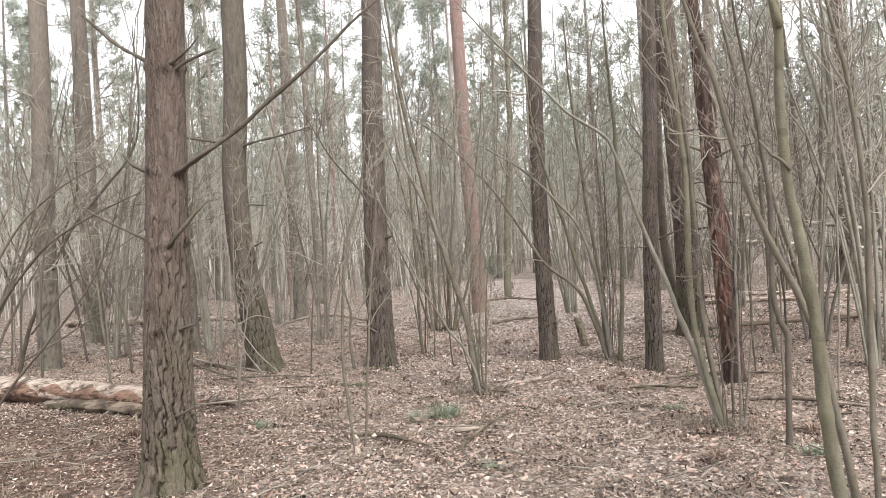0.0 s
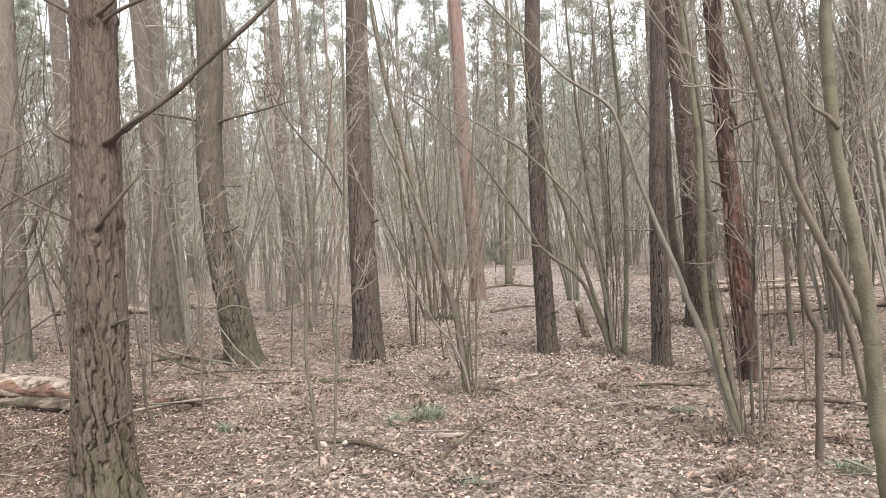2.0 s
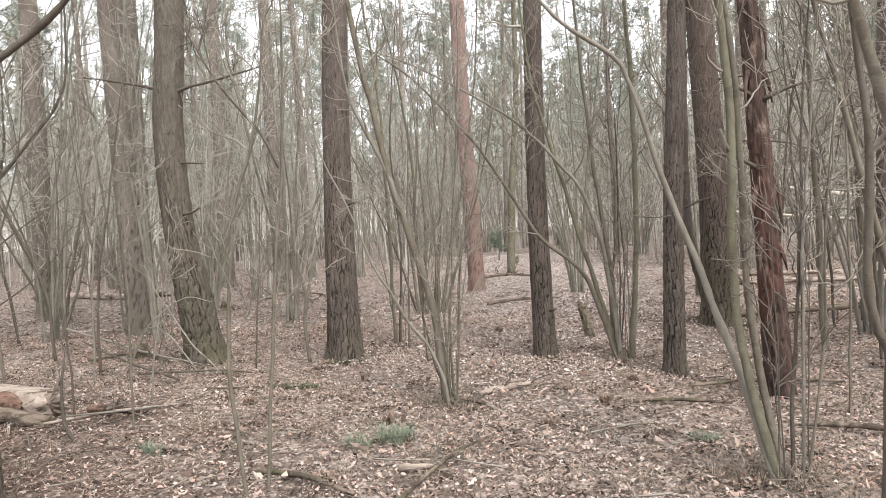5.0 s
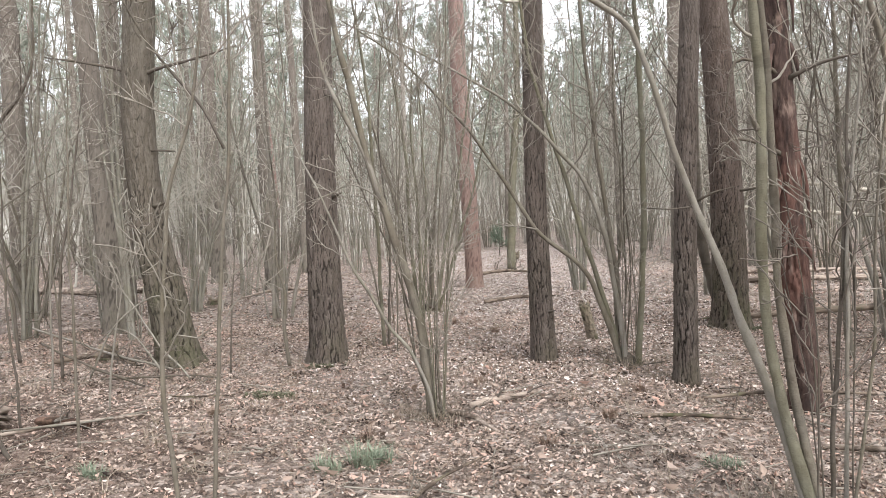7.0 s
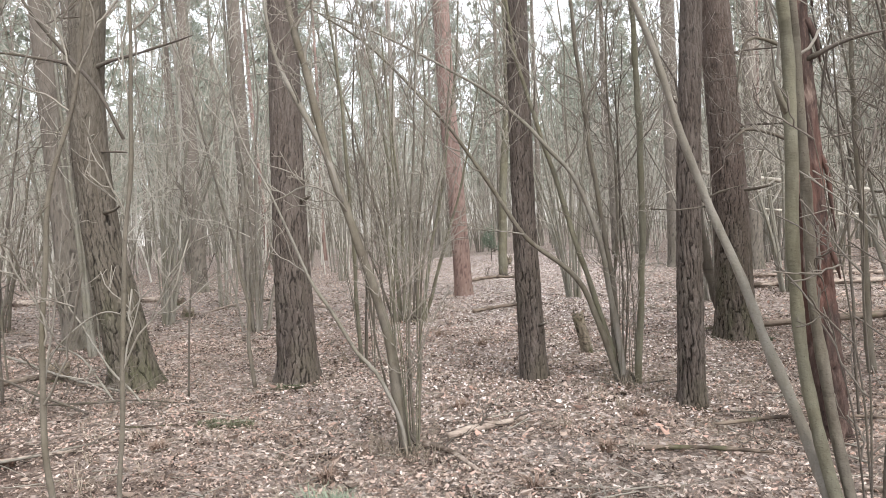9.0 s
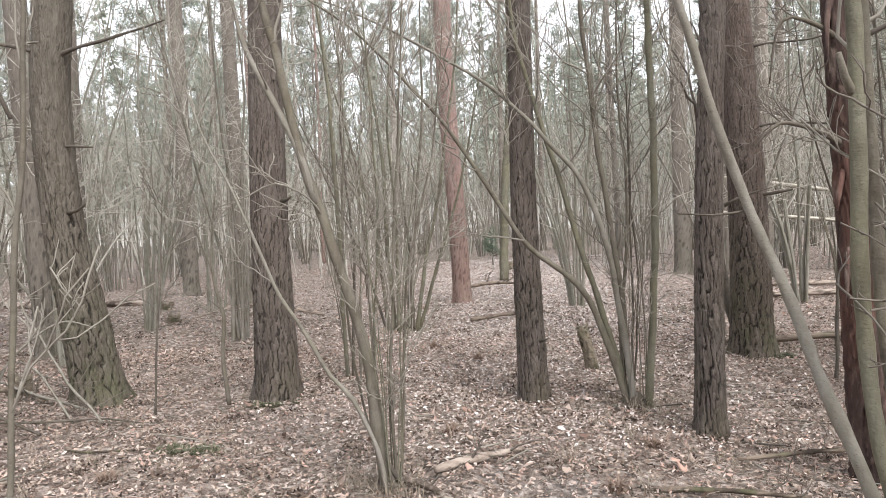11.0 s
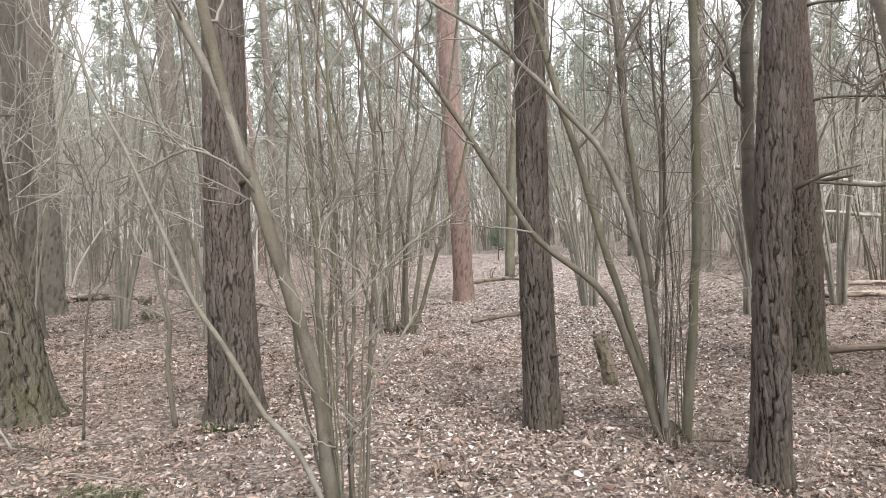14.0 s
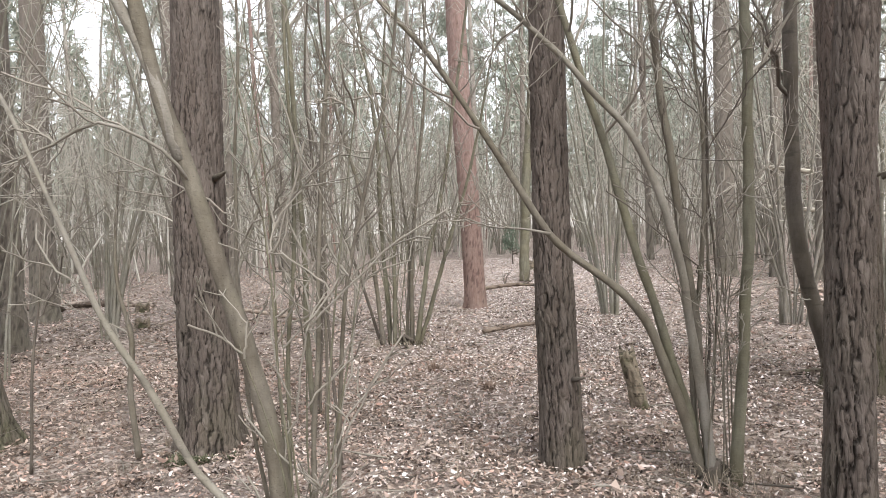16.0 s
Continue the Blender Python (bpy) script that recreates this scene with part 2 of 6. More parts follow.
def litter_material():
    """Old leaf litter and needles between the loose leaves."""
    m = Nodes("leaf_litter_ground", 0.9, 0.12)
    v = m.world()
    warp = m.n.new("ShaderNodeVectorMath")
    warp.operation = "ADD"
    t = m.n.new("ShaderNodeTexNoise")
    t.inputs["Scale"].default_value = 22
    m.l.new(v, t.inputs["Vector"])
    s = m.n.new("ShaderNodeVectorMath")
    s.operation = "SCALE"
    s.inputs["Scale"].default_value = 0.05
    m.l.new(t.outputs["Color"], s.inputs[0])
    m.l.new(v, warp.inputs[0])
    m.l.new(s.outputs[0], warp.inputs[1])
    w = warp.outputs[0]
    bits = m.cells(w, 24, "F1", "Color")
    one = m.n.new("ShaderNodeSeparateColor")
    m.l.new(bits, one.inputs[0])
    tone = m.ramp(one.outputs[0], (0.0, (0.035, 0.025, 0.02)), (0.35, (0.125, 0.092, 0.075)), (0.7, (0.32, 0.253, 0.213)), (1.0, (0.66, 0.58, 0.525)))
    small = m.ramp(m.noise(w, 70, 5, 0.7), (0.36, (0.045, 0.032, 0.027)), (0.66, (0.46, 0.38, 0.33)))
    tone = m.mix(0.45, tone, small)
    patch = m.step(m.noise(v, 0.55, 4), 0.44, 0.62)
    tone = m.mix(m.times(patch, 0.3), tone, (0.246, 0.19, 0.166))
    grey = m.step(m.noise(v, 0.8, 4), 0.56, 0.68)
    tone = m.mix(m.times(grey, 0.5), tone, m.mix(0.6, tone, (0.3, 0.265, 0.25)))
    away = m.n.new("ShaderNodeVectorMath")
    away.operation = "DISTANCE"
    m.l.new(v, away.inputs[0])
    away.inputs[1].default_value = (-4.2, 5.4, 0)
    humus = m.times(m.step(m.times(away.outputs["Value"], m.times(m.noise(v, 1.1, 4), 3.0), "ADD"), 5.3, 3.2), 0.85)
    tone = m.mix(humus, tone, m.mix(1.0, tone, (0.46, 0.36, 0.31), "MULTIPLY"))
    mossy = m.times(m.step(m.noise(v, 1.3, 4), 0.6, 0.72), 0.35)
    tone = m.mix(mossy, tone, (0.123, 0.127, 0.0738))
    relief = m.times(m.cells(w, 24, "F1"), m.noise(w, 60, 4), "ADD")
    return m.finish(tone, relief, 0.9, 0.03)


LITTER = litter_material()


def leaf_material():
    m = Nodes("dry_leaf", 0.75, 0.25)
    pick = m.times(m.times(m.island(), m.chance(), "ADD"), 1.0, "MODULO")
    tone = m.ramp(pick, (0.0, (0.04, 0.027, 0.022)), (0.24, (0.14, 0.096, 0.078)), (0.48, (0.36, 0.28, 0.232)), (0.72, (0.56, 0.47, 0.415)), (0.86, (0.48, 0.3, 0.24)), (1.0, (0.76, 0.69, 0.64)))
    browner = m.step(m.noise(m.world(), 0.6, 4), 0.4, 0.62)
    tone = m.mix(m.times(browner, 0.5), tone, m.mix(1.0, tone, (0.62, 0.52, 0.46), "MULTIPLY"))
    tone = m.mix(m.times(m.noise(m.world(), 45, 3), 0.5), tone, (0.295, 0.221, 0.176))
    return m.finish(tone)


LEAF = leaf_material()


def mould_material():
    m = Nodes("rotting_leaves", 0.8, 0.2)
    return m.finish(m.ramp(m.island(), (0.0, (0.025, 0.018, 0.015)), (0.5, (0.075, 0.053, 0.043)), (0.85, (0.17, 0.125, 0.095)), (1.0, (0.3, 0.24, 0.19))))


MOULD = mould_material()


def blade_material(name, a, b):
    m = Nodes(name, 0.7, 0.25)
    return m.finish(m.mix(m.times(m.island(), m.chance(), "ADD"), a, b))


GRASS_DRY = blade_material("dry_grass_blades", (0.4, 0.335, 0.26), (0.2, 0.16, 0.125))
GRASS_GREEN = blade_material("blue_green_grass_blades", (0.12, 0.155, 0.11), (0.2, 0.23, 0.165))
WEED = blade_material("withered_weed", (0.12, 0.08, 0.062), (0.22, 0.155, 0.12))
MOSS = blade_material("moss_cushion", (0.07, 0.076, 0.042), (0.125, 0.125, 0.078))
FIR = blade_material("spruce_needles", (0.075, 0.105, 0.075), (0.13, 0.165, 0.12))


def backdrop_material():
    m = Nodes("distant_wood_haze_glow", 1.0, 0.0)
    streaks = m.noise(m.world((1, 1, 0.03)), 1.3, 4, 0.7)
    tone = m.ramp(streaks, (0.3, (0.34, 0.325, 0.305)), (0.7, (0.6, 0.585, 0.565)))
    # Emission imitates bright distance haze; nothing there is a light source.
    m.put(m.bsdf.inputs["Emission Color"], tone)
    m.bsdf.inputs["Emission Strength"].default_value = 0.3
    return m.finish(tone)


FAR_WOOD_GLOW = backdrop_material()


# ---- mesh building ----
rng = np.random.default_rng(11)


class Shape:
    """Collects vertices and faces and turns them into one mesh."""

    def __init__(self):
        self.v, self.f, self.count, self.extra, self.tint = [], [], 0, [], []

    def add(self, verts, faces, furrow=None, tint=None):
        verts = np.asarray(verts, float).reshape(-1, 3)
        self.v.append(verts)
        self.f.append(np.asarray(faces, int) + self.count)
        self.extra.append(np.zeros(len(verts)) if furrow is None else np.asarray(furrow).reshape(-1))
        self.tint.append(np.full(len(verts), 0.5) if tint is None else np.asarray(tint).reshape(-1))
        self.count += len(verts)

    def mesh(self, name, material, smooth=True, offset=None, furrow=False):
        me = bpy.data.meshes.new(name)
        v = np.concatenate(self.v)
        if offset is not None:
            v = v - np.asarray(offset, float)
        me.vertices.add(len(v))
        me.vertices.foreach_set("co", v.astype(np.float32).ravel())
        loops = np.concatenate([f.ravel() for f in self.f])
        sizes = np.concatenate([np.full(len(f), f.shape[1]) for f in self.f])
        me.loops.add(len(loops))
        me.loops.foreach_set("vertex_index", loops.astype(np.int32))
        me.polygons.add(len(sizes))
        me.polygons.foreach_set("loop_start", np.concatenate([[0], np.cumsum(sizes)[:-1]]).astype(np.int32))
        me.polygons.foreach_set("use_smooth", np.full(len(sizes), smooth))
        me.materials.append(material)
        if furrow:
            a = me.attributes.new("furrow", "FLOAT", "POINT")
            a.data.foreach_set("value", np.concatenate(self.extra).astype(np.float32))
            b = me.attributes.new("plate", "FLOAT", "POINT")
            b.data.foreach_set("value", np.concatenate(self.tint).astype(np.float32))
        me.update(calc_edges=True)
        return me


def part(name, shape, material, parent=None, label="", smooth=True, kind="", furrow=False):
    """One mesh object from a Shape, under a thing or a part; its origin is that of its parent."""
    origin = np.zeros(3)
    up = parent
    while up is not None:
        origin += np.array(up.location)
        up = up.parent
    ob = new(name, shape.mesh(name, material, smooth, origin, furrow))
    ob.parent = parent
    return tagged(ob, label, kind=kind)


def thing(name, place, label, category, group="", kind=""):
    ob = new(name)
    ob.location = place
    ob.empty_display_size = 0.2
    return tagged(ob, label, category, group, kind)


def tubes(shape, paths, radii, sides=5, cap=False):
    """Sweeps rings along many paths at once: paths (n, k, 3), radii (n, k)."""
    paths, radii = np.asarray(paths, float), np.asarray(radii, float)
    n, k, _ = paths.shape
    tan = np.gradient(paths, axis=1)
    tan /= np.linalg.norm(tan, axis=2, keepdims=True) + 1e-9
    mean = tan.mean(axis=1)
    ref = np.where(np.abs(mean[:, 2:3]) > 0.8, np.array([[1.0, 0.1, 0]]), np.array([[0.0, 0, 1]]))[:, None, :]
    u = np.cross(tan, ref)
    u /= np.linalg.norm(u, axis=2, keepdims=True) + 1e-9
    w = np.cross(tan, u)
    ang = np.arange(sides) * 2 * np.pi / sides
    ring = paths[:, :, None, :] + radii[:, :, None, None] * (np.cos(ang)[None, None, :, None] * u[:, :, None, :] + np.sin(ang)[None, None, :, None] * w[:, :, None, :])
    base = (np.arange(n) * k * sides)[:, None, None] + (np.arange(k - 1) * sides)[None, :, None]
    a = base + np.arange(sides)[None, None, :]
    b = base + ((np.arange(sides) + 1) % sides)[None, None, :]
    faces = np.stack([a, a + sides, b + sides, b], axis=-1).reshape(-1, 4)
    shape.add(ring.reshape(-1, 3), faces)
    if cap:
        for i in range(n):
            s = shape.count - n * k * sides + i * k * sides
            e = s + (k - 1) * sides
            shape.f.append(np.array([[s + j for j in range(sides)]]))
            shape.f.append(np.array([[e + sides - 1 - j for j in range(sides)]]))


def smooth_path(points, step=0.12, wobble=0.0, seed=0):
    """A Catmull-Rom line through points of x, y, z and more, with a small natural wobble."""
    p = np.asarray(points, float)
    p = np.vstack([2 * p[0] - p[1], p, 2 * p[-1] - p[-2]])
    out = []
    for i in range(1, len(p) - 2):
        m = max(2, int(np.linalg.norm(p[i + 1, :3] - p[i, :3]) / step))
        t = np.linspace(0, 1, m, endpoint=i == len(p) - 3)[:, None]
        out.append(0.5 * (2 * p[i] + (p[i + 1] - p[i - 1]) * t + (2 * p[i - 1] - 5 * p[i] + 4 * p[i + 1] - p[i + 2]) * t ** 2 + (3 * p[i] - p[i - 1] - 3 * p[i + 1] + p[i + 2]) * t ** 3))
    out = np.concatenate(out)
    if wobble:
        r = np.random.default_rng(seed)
        s = np.arange(len(out))
        for axis in range(2):
            out[:, axis] += sum(wobble / f * np.sin(s * 0.21 * f + r.uniform(0, 6.3)) for f in (1, 2.3, 4.1)) * np.minimum(1, s / 6)
    return out


def sprout(r, paths, radii, each, span, length, thin, k=5, angle=(35, 70), rise=0.25, crook=0.12):
    """Side branches from many paths: each of them, along span of their length."""
    n, kk, _ = paths.shape
    who = np.repeat(np.arange(n), each)
    s = r.uniform(span[0], span[1], len(who)) * (kk - 1)
    i = np.minimum(s.astype(int), kk - 2)
    f = (s - i)[:, None]
    start = paths[who, i] * (1 - f) + paths[who, i + 1] * f
    rad = radii[who, i] * (1 - f[:, 0]) + radii[who, i + 1] * f[:, 0]
    tan = paths[who, i + 1] - paths[who, i]
    tan /= np.linalg.norm(tan, axis=1, keepdims=True) + 1e-9
    side = r.normal(size=(len(who), 3))
    side -= (side * tan).sum(1, keepdims=True) * tan
    side /= np.linalg.norm(side, axis=1, keepdims=True) + 1e-9
    a = np.radians(r.uniform(angle[0], angle[1], len(who)))[:, None]
    d = np.cos(a) * tan + np.sin(a) * side
    d[:, 2] += rise
    d /= np.linalg.norm(d, axis=1, keepdims=True)
    long = (length * r.uniform(0.45, 1.15, len(who)) * (1.15 - 0.6 * s / (kk - 1)))[:, None, None]
    u = np.linspace(0, 1, k)[None, :, None]
    bend = r.normal(size=(len(who), 1, 3)) * 0.25
    bend[:, :, 2] += 0.18
    jig = np.cumsum(r.normal(size=(len(who), k, 3)), axis=1) * crook / k
    jig -= jig[:, :1]
    out = start[:, None, :] + long * (d[:, None, :] * u + bend * u * u + jig)
    rr = np.minimum(rad * thin, 0.3 * rad + 0.005)[:, None] * (1 - 0.78 * np.linspace(0, 1, k))[None, :]
    return out, np.maximum(rr, 0.002)


def resample(line, k):
    """The same line with k even steps."""
    d = np.concatenate([[0], np.cumsum(np.linalg.norm(np.diff(line[:, :3], axis=0), axis=1))])
    s = np.linspace(0, d[-1], k)
    return np.stack([np.interp(s, d, line[:, c]) for c in range(line.shape[1])], axis=1)


# ---- ground ----
def ground_height(x, y):
    return 0.018 * np.sin(1.9 * x + 0.7 * y) + 0.014 * np.sin(1.3 * y - 2.3 * x + 1.0) + 0.012 * np.sin(4.1 * x + 3.3 * y) * np.sin(2.7 * y - 1.1) - 0.005


def make_ground():
    out = 1.16 ** np.arange(1, 48)
    xs = np.concatenate([-8 - 0.5 * out[::-1], np.arange(-8, 9.01, 0.12), 9 + 0.5 * out])
    ys = np.concatenate([-3 - 0.5 * out[::-1], np.arange(-3, 20.01, 0.12), 20 + 0.5 * out])
    gx, gy = np.meshgrid(xs, ys)
    fade = np.clip((60 - np.hypot(gx, gy - 8)) / 30, 0, 1)
    gz = ground_height(gx, gy) * fade
    near = (np.abs(gx) < 10) & (gy > -4) & (gy < 21)
    gz += np.where(near, rng.normal(0, 0.006, gx.shape), 0)
    n, m = len(xs), len(ys)
    i = (np.arange(m - 1)[:, None] * n + np.arange(n - 1)[None, :]).reshape(-1)
    s = Shape()
    s.add(np.stack([gx, gy, gz], -1), np.stack([i, i + 1, i + n + 1, i + n], -1))
    return part("ground", s, LITTER, None, "forest floor of brown leaf litter and old needles", kind="structure")


ground = make_ground()
tagged(ground, category="ground")


def leaf_verts(r, n, size):
    """n curled oval leaves with pointed tips, each lying at its own tilt."""
    form = np.array([[-1, 0, 0.0], [-0.45, 0.42, 0.05], [0.3, 0.46, 0.1], [1, 0, 0.02], [0.3, -0.46, 0.1], [-0.45, -0.42, 0.05]])
    v = np.repeat(form[None], n, 0) * (size * r.uniform(0.6, 1.35, n))[:, None, None]
    v[:, :, 1] *= r.uniform(0.3, 1.35, n)[:, None]
    v[:, :, :2] += r.normal(0, 0.16 * size, (n, 6, 2))
    v[:, :, 2] *= r.uniform(-1.5, 3.0, n)[:, None]
    v[:, :, 2] += v[:, :, 0] ** 2 / size * r.uniform(-0.4, 0.7, n)[:, None]
    for a, b, spread in ((1, 2, 0.46), (0, 2, 0.4)):
        t = r.normal(0, spread, n)
        c, s = np.cos(t)[:, None], np.sin(t)[:, None]
        p, q = v[:, :, a].copy(), v[:, :, b].copy()
        v[:, :, a], v[:, :, b] = c * p - s * q, s * p + c * q
    t = r.uniform(0, 6.283, n)
    c, s = np.cos(t)[:, None], np.sin(t)[:, None]
    p, q = v[:, :, 0].copy(), v[:, :, 1].copy()
    v[:, :, 0], v[:, :, 1] = c * p - s * q, s * p + c * q
    return v


LEAF_FACES = np.array([[0, 1, 2, 3], [0, 3, 4, 5]])


def scatter_leaves(name, n, spot, size, label, material=None):
    s = Shape()
    x, y = spot(n)
    n = len(x)
    v = leaf_verts(rng, n, size)
    v[:, :, 0] += x[:, None]
    v[:, :, 1] += y[:, None]
    v[:, :, 2] += (ground_height(x, y) + rng.uniform(0.006, 0.028, n))[:, None]
    s.add(v.reshape(-1, 3), (LEAF_FACES[None] + 6 * np.arange(n)[:, None, None]).reshape(-1, 4))
    return part(name, s, material or LEAF, ground, label, smooth=False, kind="stuff")


def spot_near(n):
    y = 2.6 + 9.5 * rng.power(1.25, 2 * n)
    x = rng.uniform(-1, 1, 2 * n) * (1.6 + 0.62 * y)
    bare = np.exp(-((x + 3.7) ** 2 / 6 + (y - 5.5) ** 2 / 6))
    drift = 0.5 + 0.25 * np.sin(1.7 * x + 2.1 * y) + 0.25 * np.sin(2.9 * x - 1.3 * y + 2)
    keep = rng.uniform(0, 1, 2 * n) < (0.45 + 0.55 * drift) * (1 - 0.8 * bare)
    return x[keep][:n], y[keep][:n]


def spot_far(n):
    y = 11 + 19 * rng.power(0.9, n)
    return rng.uniform(-1, 1, n) * (2 + 0.66 * y), y


scatter_leaves("leaf_litter", 92000, spot_near, 0.0152, "loose dry brown and tan fallen leaves")


scatter_leaves("leaf_crumbs", 95000, spot_near, 0.0098, "small torn bits of dry leaf")


def leaf_mould():
    """Small dark heaps of rotting leaves, needles and crumbs of bark."""
    spots = 900
    sy = 2.8 + 13 * rng.power(1.05, spots)
    sx = rng.uniform(-1, 1, spots) * (1.5 + 0.6 * sy)
    per = 34
    wide = np.repeat(rng.uniform(0.025, 0.12, spots), per)
    n = spots * per
    x, y = np.repeat(sx, per) + rng.normal(0, 1, n) * wide * 1.4, np.repeat(sy, per) + rng.normal(0, 1, n) * wide
    v = leaf_verts(rng, n, 0.013)
    v[:, :, 0] += x[:, None]
    v[:, :, 1] += y[:, None]
    v[:, :, 2] += (ground_height(x, y) + 0.02 + rng.uniform(0, 0.3, n) * wide)[:, None]
    s = Shape()
    s.add(v.reshape(-1, 3), (LEAF_FACES[None] + 6 * np.arange(n)[:, None, None]).reshape(-1, 4))
    part("leaf_mould", s, MOULD, ground, "small dark heaps of rotting leaves and bark crumbs", smooth=False, kind="stuff")


leaf_mould()
scatter_leaves("leaf_litter", 52000, spot_far, 0.024, "loose dry brown and tan fallen leaves")


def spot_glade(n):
    y = 7.5 + 24 * rng.power(1.3, n)
    return 0.75 + 0.08 * y + rng.normal(0, 0.9 + 0.045 * y), y


# Pale dry leaves, with the glade's stronger light added to their colour.
def bleached_lit_material():
    m = Nodes("bleached_lit_leaf", 0.75, 0.25)
    pick = m.times(m.times(m.island(), m.chance(), "ADD"), 1.0, "MODULO")
    return m.finish(m.ramp(pick, (0.0, (0.08, 0.06, 0.053)), (0.25, (0.34, 0.27, 0.245)), (0.65, (0.63, 0.55, 0.515)), (1.0, (0.84, 0.78, 0.75))))


BLEACHED_LIT = bleached_lit_material()
scatter_leaves("bleached_leaf_litter", 85000, spot_glade, 0.0135, "bleached pale grey-pink leaves in the open glade, its brighter light painted in", BLEACHED_LIT)


def ground_twigs():
    n, k = 3400, 4
    y = 2.6 + 20 * rng.power(0.75, n)
    x = rng.uniform(-1, 1, n) * (1.6 + 0.64 * y)
    a, ln = rng.uniform(0, 6.283, n), rng.gamma(2.0, 0.075, n) + 0.05
    u = np.linspace(-0.5, 0.5, k)
    p = np.zeros((n, k, 3))
    bow = rng.normal(0, 0.12, n)[:, None] * (u[None] ** 2 - 0.1) * ln[:, None]
    p[:, :, 0] = x[:, None] + np.cos(a)[:, None] * u * ln[:, None] - np.sin(a)[:, None] * bow
    p[:, :, 1] = y[:, None] + np.sin(a)[:, None] * u * ln[:, None] + np.cos(a)[:, None] * bow
    p[:, :, 2] = ground_height(p[:, :, 0], p[:, :, 1]) + 0.02 + rng.uniform(0, 0.02, n)[:, None] + u[None] * rng.normal(0, 0.18, n)[:, None] * ln[:, None]
    r = (0.0018 + 0.006 * rng.power(0.6, n) * np.minimum(1, ln / 0.3))[:, None] * np.linspace(1.1, 0.6, k)[None]
    for mat, cut in ((TWIG_DARK, slice(0, 1500)), (TWIG_GREY, slice(1500, n))):
        s = Shape()
        tubes(s, p[cut], r[cut], 4)
        part("fallen_twigs", s, mat, ground, "thin dry twigs strewn over the litter", kind="stuff")


ground_twigs()


def straw():
    """Flat dry straws and needles, finer than the twigs."""
    n = 15000
    y = 2.8 + 9.5 * rng.power(1.1, n)
    x = rng.uniform(-1, 1, n) * (1.5 + 0.6 * y)
    a, ln = rng.uniform(0, 6.283, n), rng.uniform(0.03, 0.13, n)
    d = np.stack([np.cos(a), np.sin(a), rng.normal(0, 0.12, n)], 1) * ln[:, None] * 0.5
    w = np.stack([-np.sin(a), np.cos(a), 0 * a], 1) * rng.uniform(0.0012, 0.0028, n)[:, None]
    c = np.stack([x, y, ground_height(x, y) + rng.uniform(0.015, 0.04, n)], 1)
    lift = np.array([0, 0, 1.0]) * (ln * rng.uniform(0, 0.12, n))[:, None]
    v = np.stack([c - d - w, c - d + w, c + lift + w, c + lift - w, c + d], 1)
    b = 5 * np.arange(n)
    s = Shape()
    s.add(v.reshape(-1, 3), np.stack([b, b + 3, b + 2, b + 1], -1))
    s.f.append(np.stack([b + 3, b + 4, b + 2], -1))
    part("straw", s, GRASS_DRY, ground, "fine dry straws and needles on the litter", smooth=False, kind="stuff")


straw()


def blades(shape, r, places, per, tall, wide, spread, droop=0.5):
    """Thin curved grass blades in tufts."""
    n = len(places) * per
    who = np.repeat(np.arange(len(places)), per)
    a = r.uniform(0, 6.283, n)
    h = tall * r.uniform(0.4, 1.1, n)
    out = np.stack([np.cos(a), np.sin(a), np.zeros(n)], 1)
    root = np.asarray(places)[who] + out * (spread * r.uniform(0, 0.5, n))[:, None]
    root[:, 2] = ground_height(root[:, 0], root[:, 1])
    lean = r.uniform(0.15, 1.0, n) * droop
    side = np.stack([-np.sin(a), np.cos(a), np.zeros(n)], 1) * wide
    v = np.zeros((n, 5, 3))
    for j, u in ((0, 0.0), (2, 0.55)):
        mid = root + out * (h * lean * u ** 1.5)[:, None] + np.array([0, 0, 1.0]) * (h * u)[:, None]
        v[:, j], v[:, j + 1] = mid - side * (1 - 0.4 * u), mid + side * (1 - 0.4 * u)
    v[:, 4] = root + out * (h * lean * 1.3)[:, None] + np.array([0, 0, 1.0]) * (h * (1 - 0.45 * lean))[:, None]
    b = 5 * np.arange(n)
    shape.add(v.reshape(-1, 3), np.stack([b, b + 1, b + 3, b + 2], -1))
    shape.f.append(np.stack([b + 2, b + 3, b + 4], -1) + shape.count - 5 * n)


def dry_grass():
    n = 420
    y = 3 + 13 * rng.power(0.9, n)
    x = rng.uniform(-1, 1, n) * (1.4 + 0.6 * y)
    s = Shape()
    blades(s, rng, np.stack([x, y, 0 * x], 1), 16, 0.13, 0.0022, 0.14, 1.4)
    part("dry_grass", s, GRASS_DRY, ground, "wisps of dry straw-coloured grass", smooth=False, kind="stuff")


dry_grass()


def grass_tuft(x, y, tall=0.16, wide=0.1, count=150, material=GRASS_GREEN, label="small tuft of blue-green grass among dry leaves", group="green tufts"):
    g = thing("grass_tuft", (x, y, 0), label, "grass", group)
    s = Shape()
    blades(s, np.random.default_rng(int(abs(x * 97 + y * 31))), np.array([[x, y, 0.0], [x + 0.05, y - 0.03, 0], [x - 0.06, y + 0.04, 0]]), count // 3, tall, 0.0024, wide, 0.8)
    part("grass_clump", s, material, g, smooth=False, kind="stuff")


for x, y, tall in ((-0.08, 6.2, 0.2), (0.0, 6.3, 0.12), (-0.3, 6.15, 0.13), (-1.67, 6.1, 0.09), (1.93, 5.95, 0.08), (0.25, 4.7, 0.06), (2.35, 4.45, 0.1)):
    grass_tuft(x, y, tall)


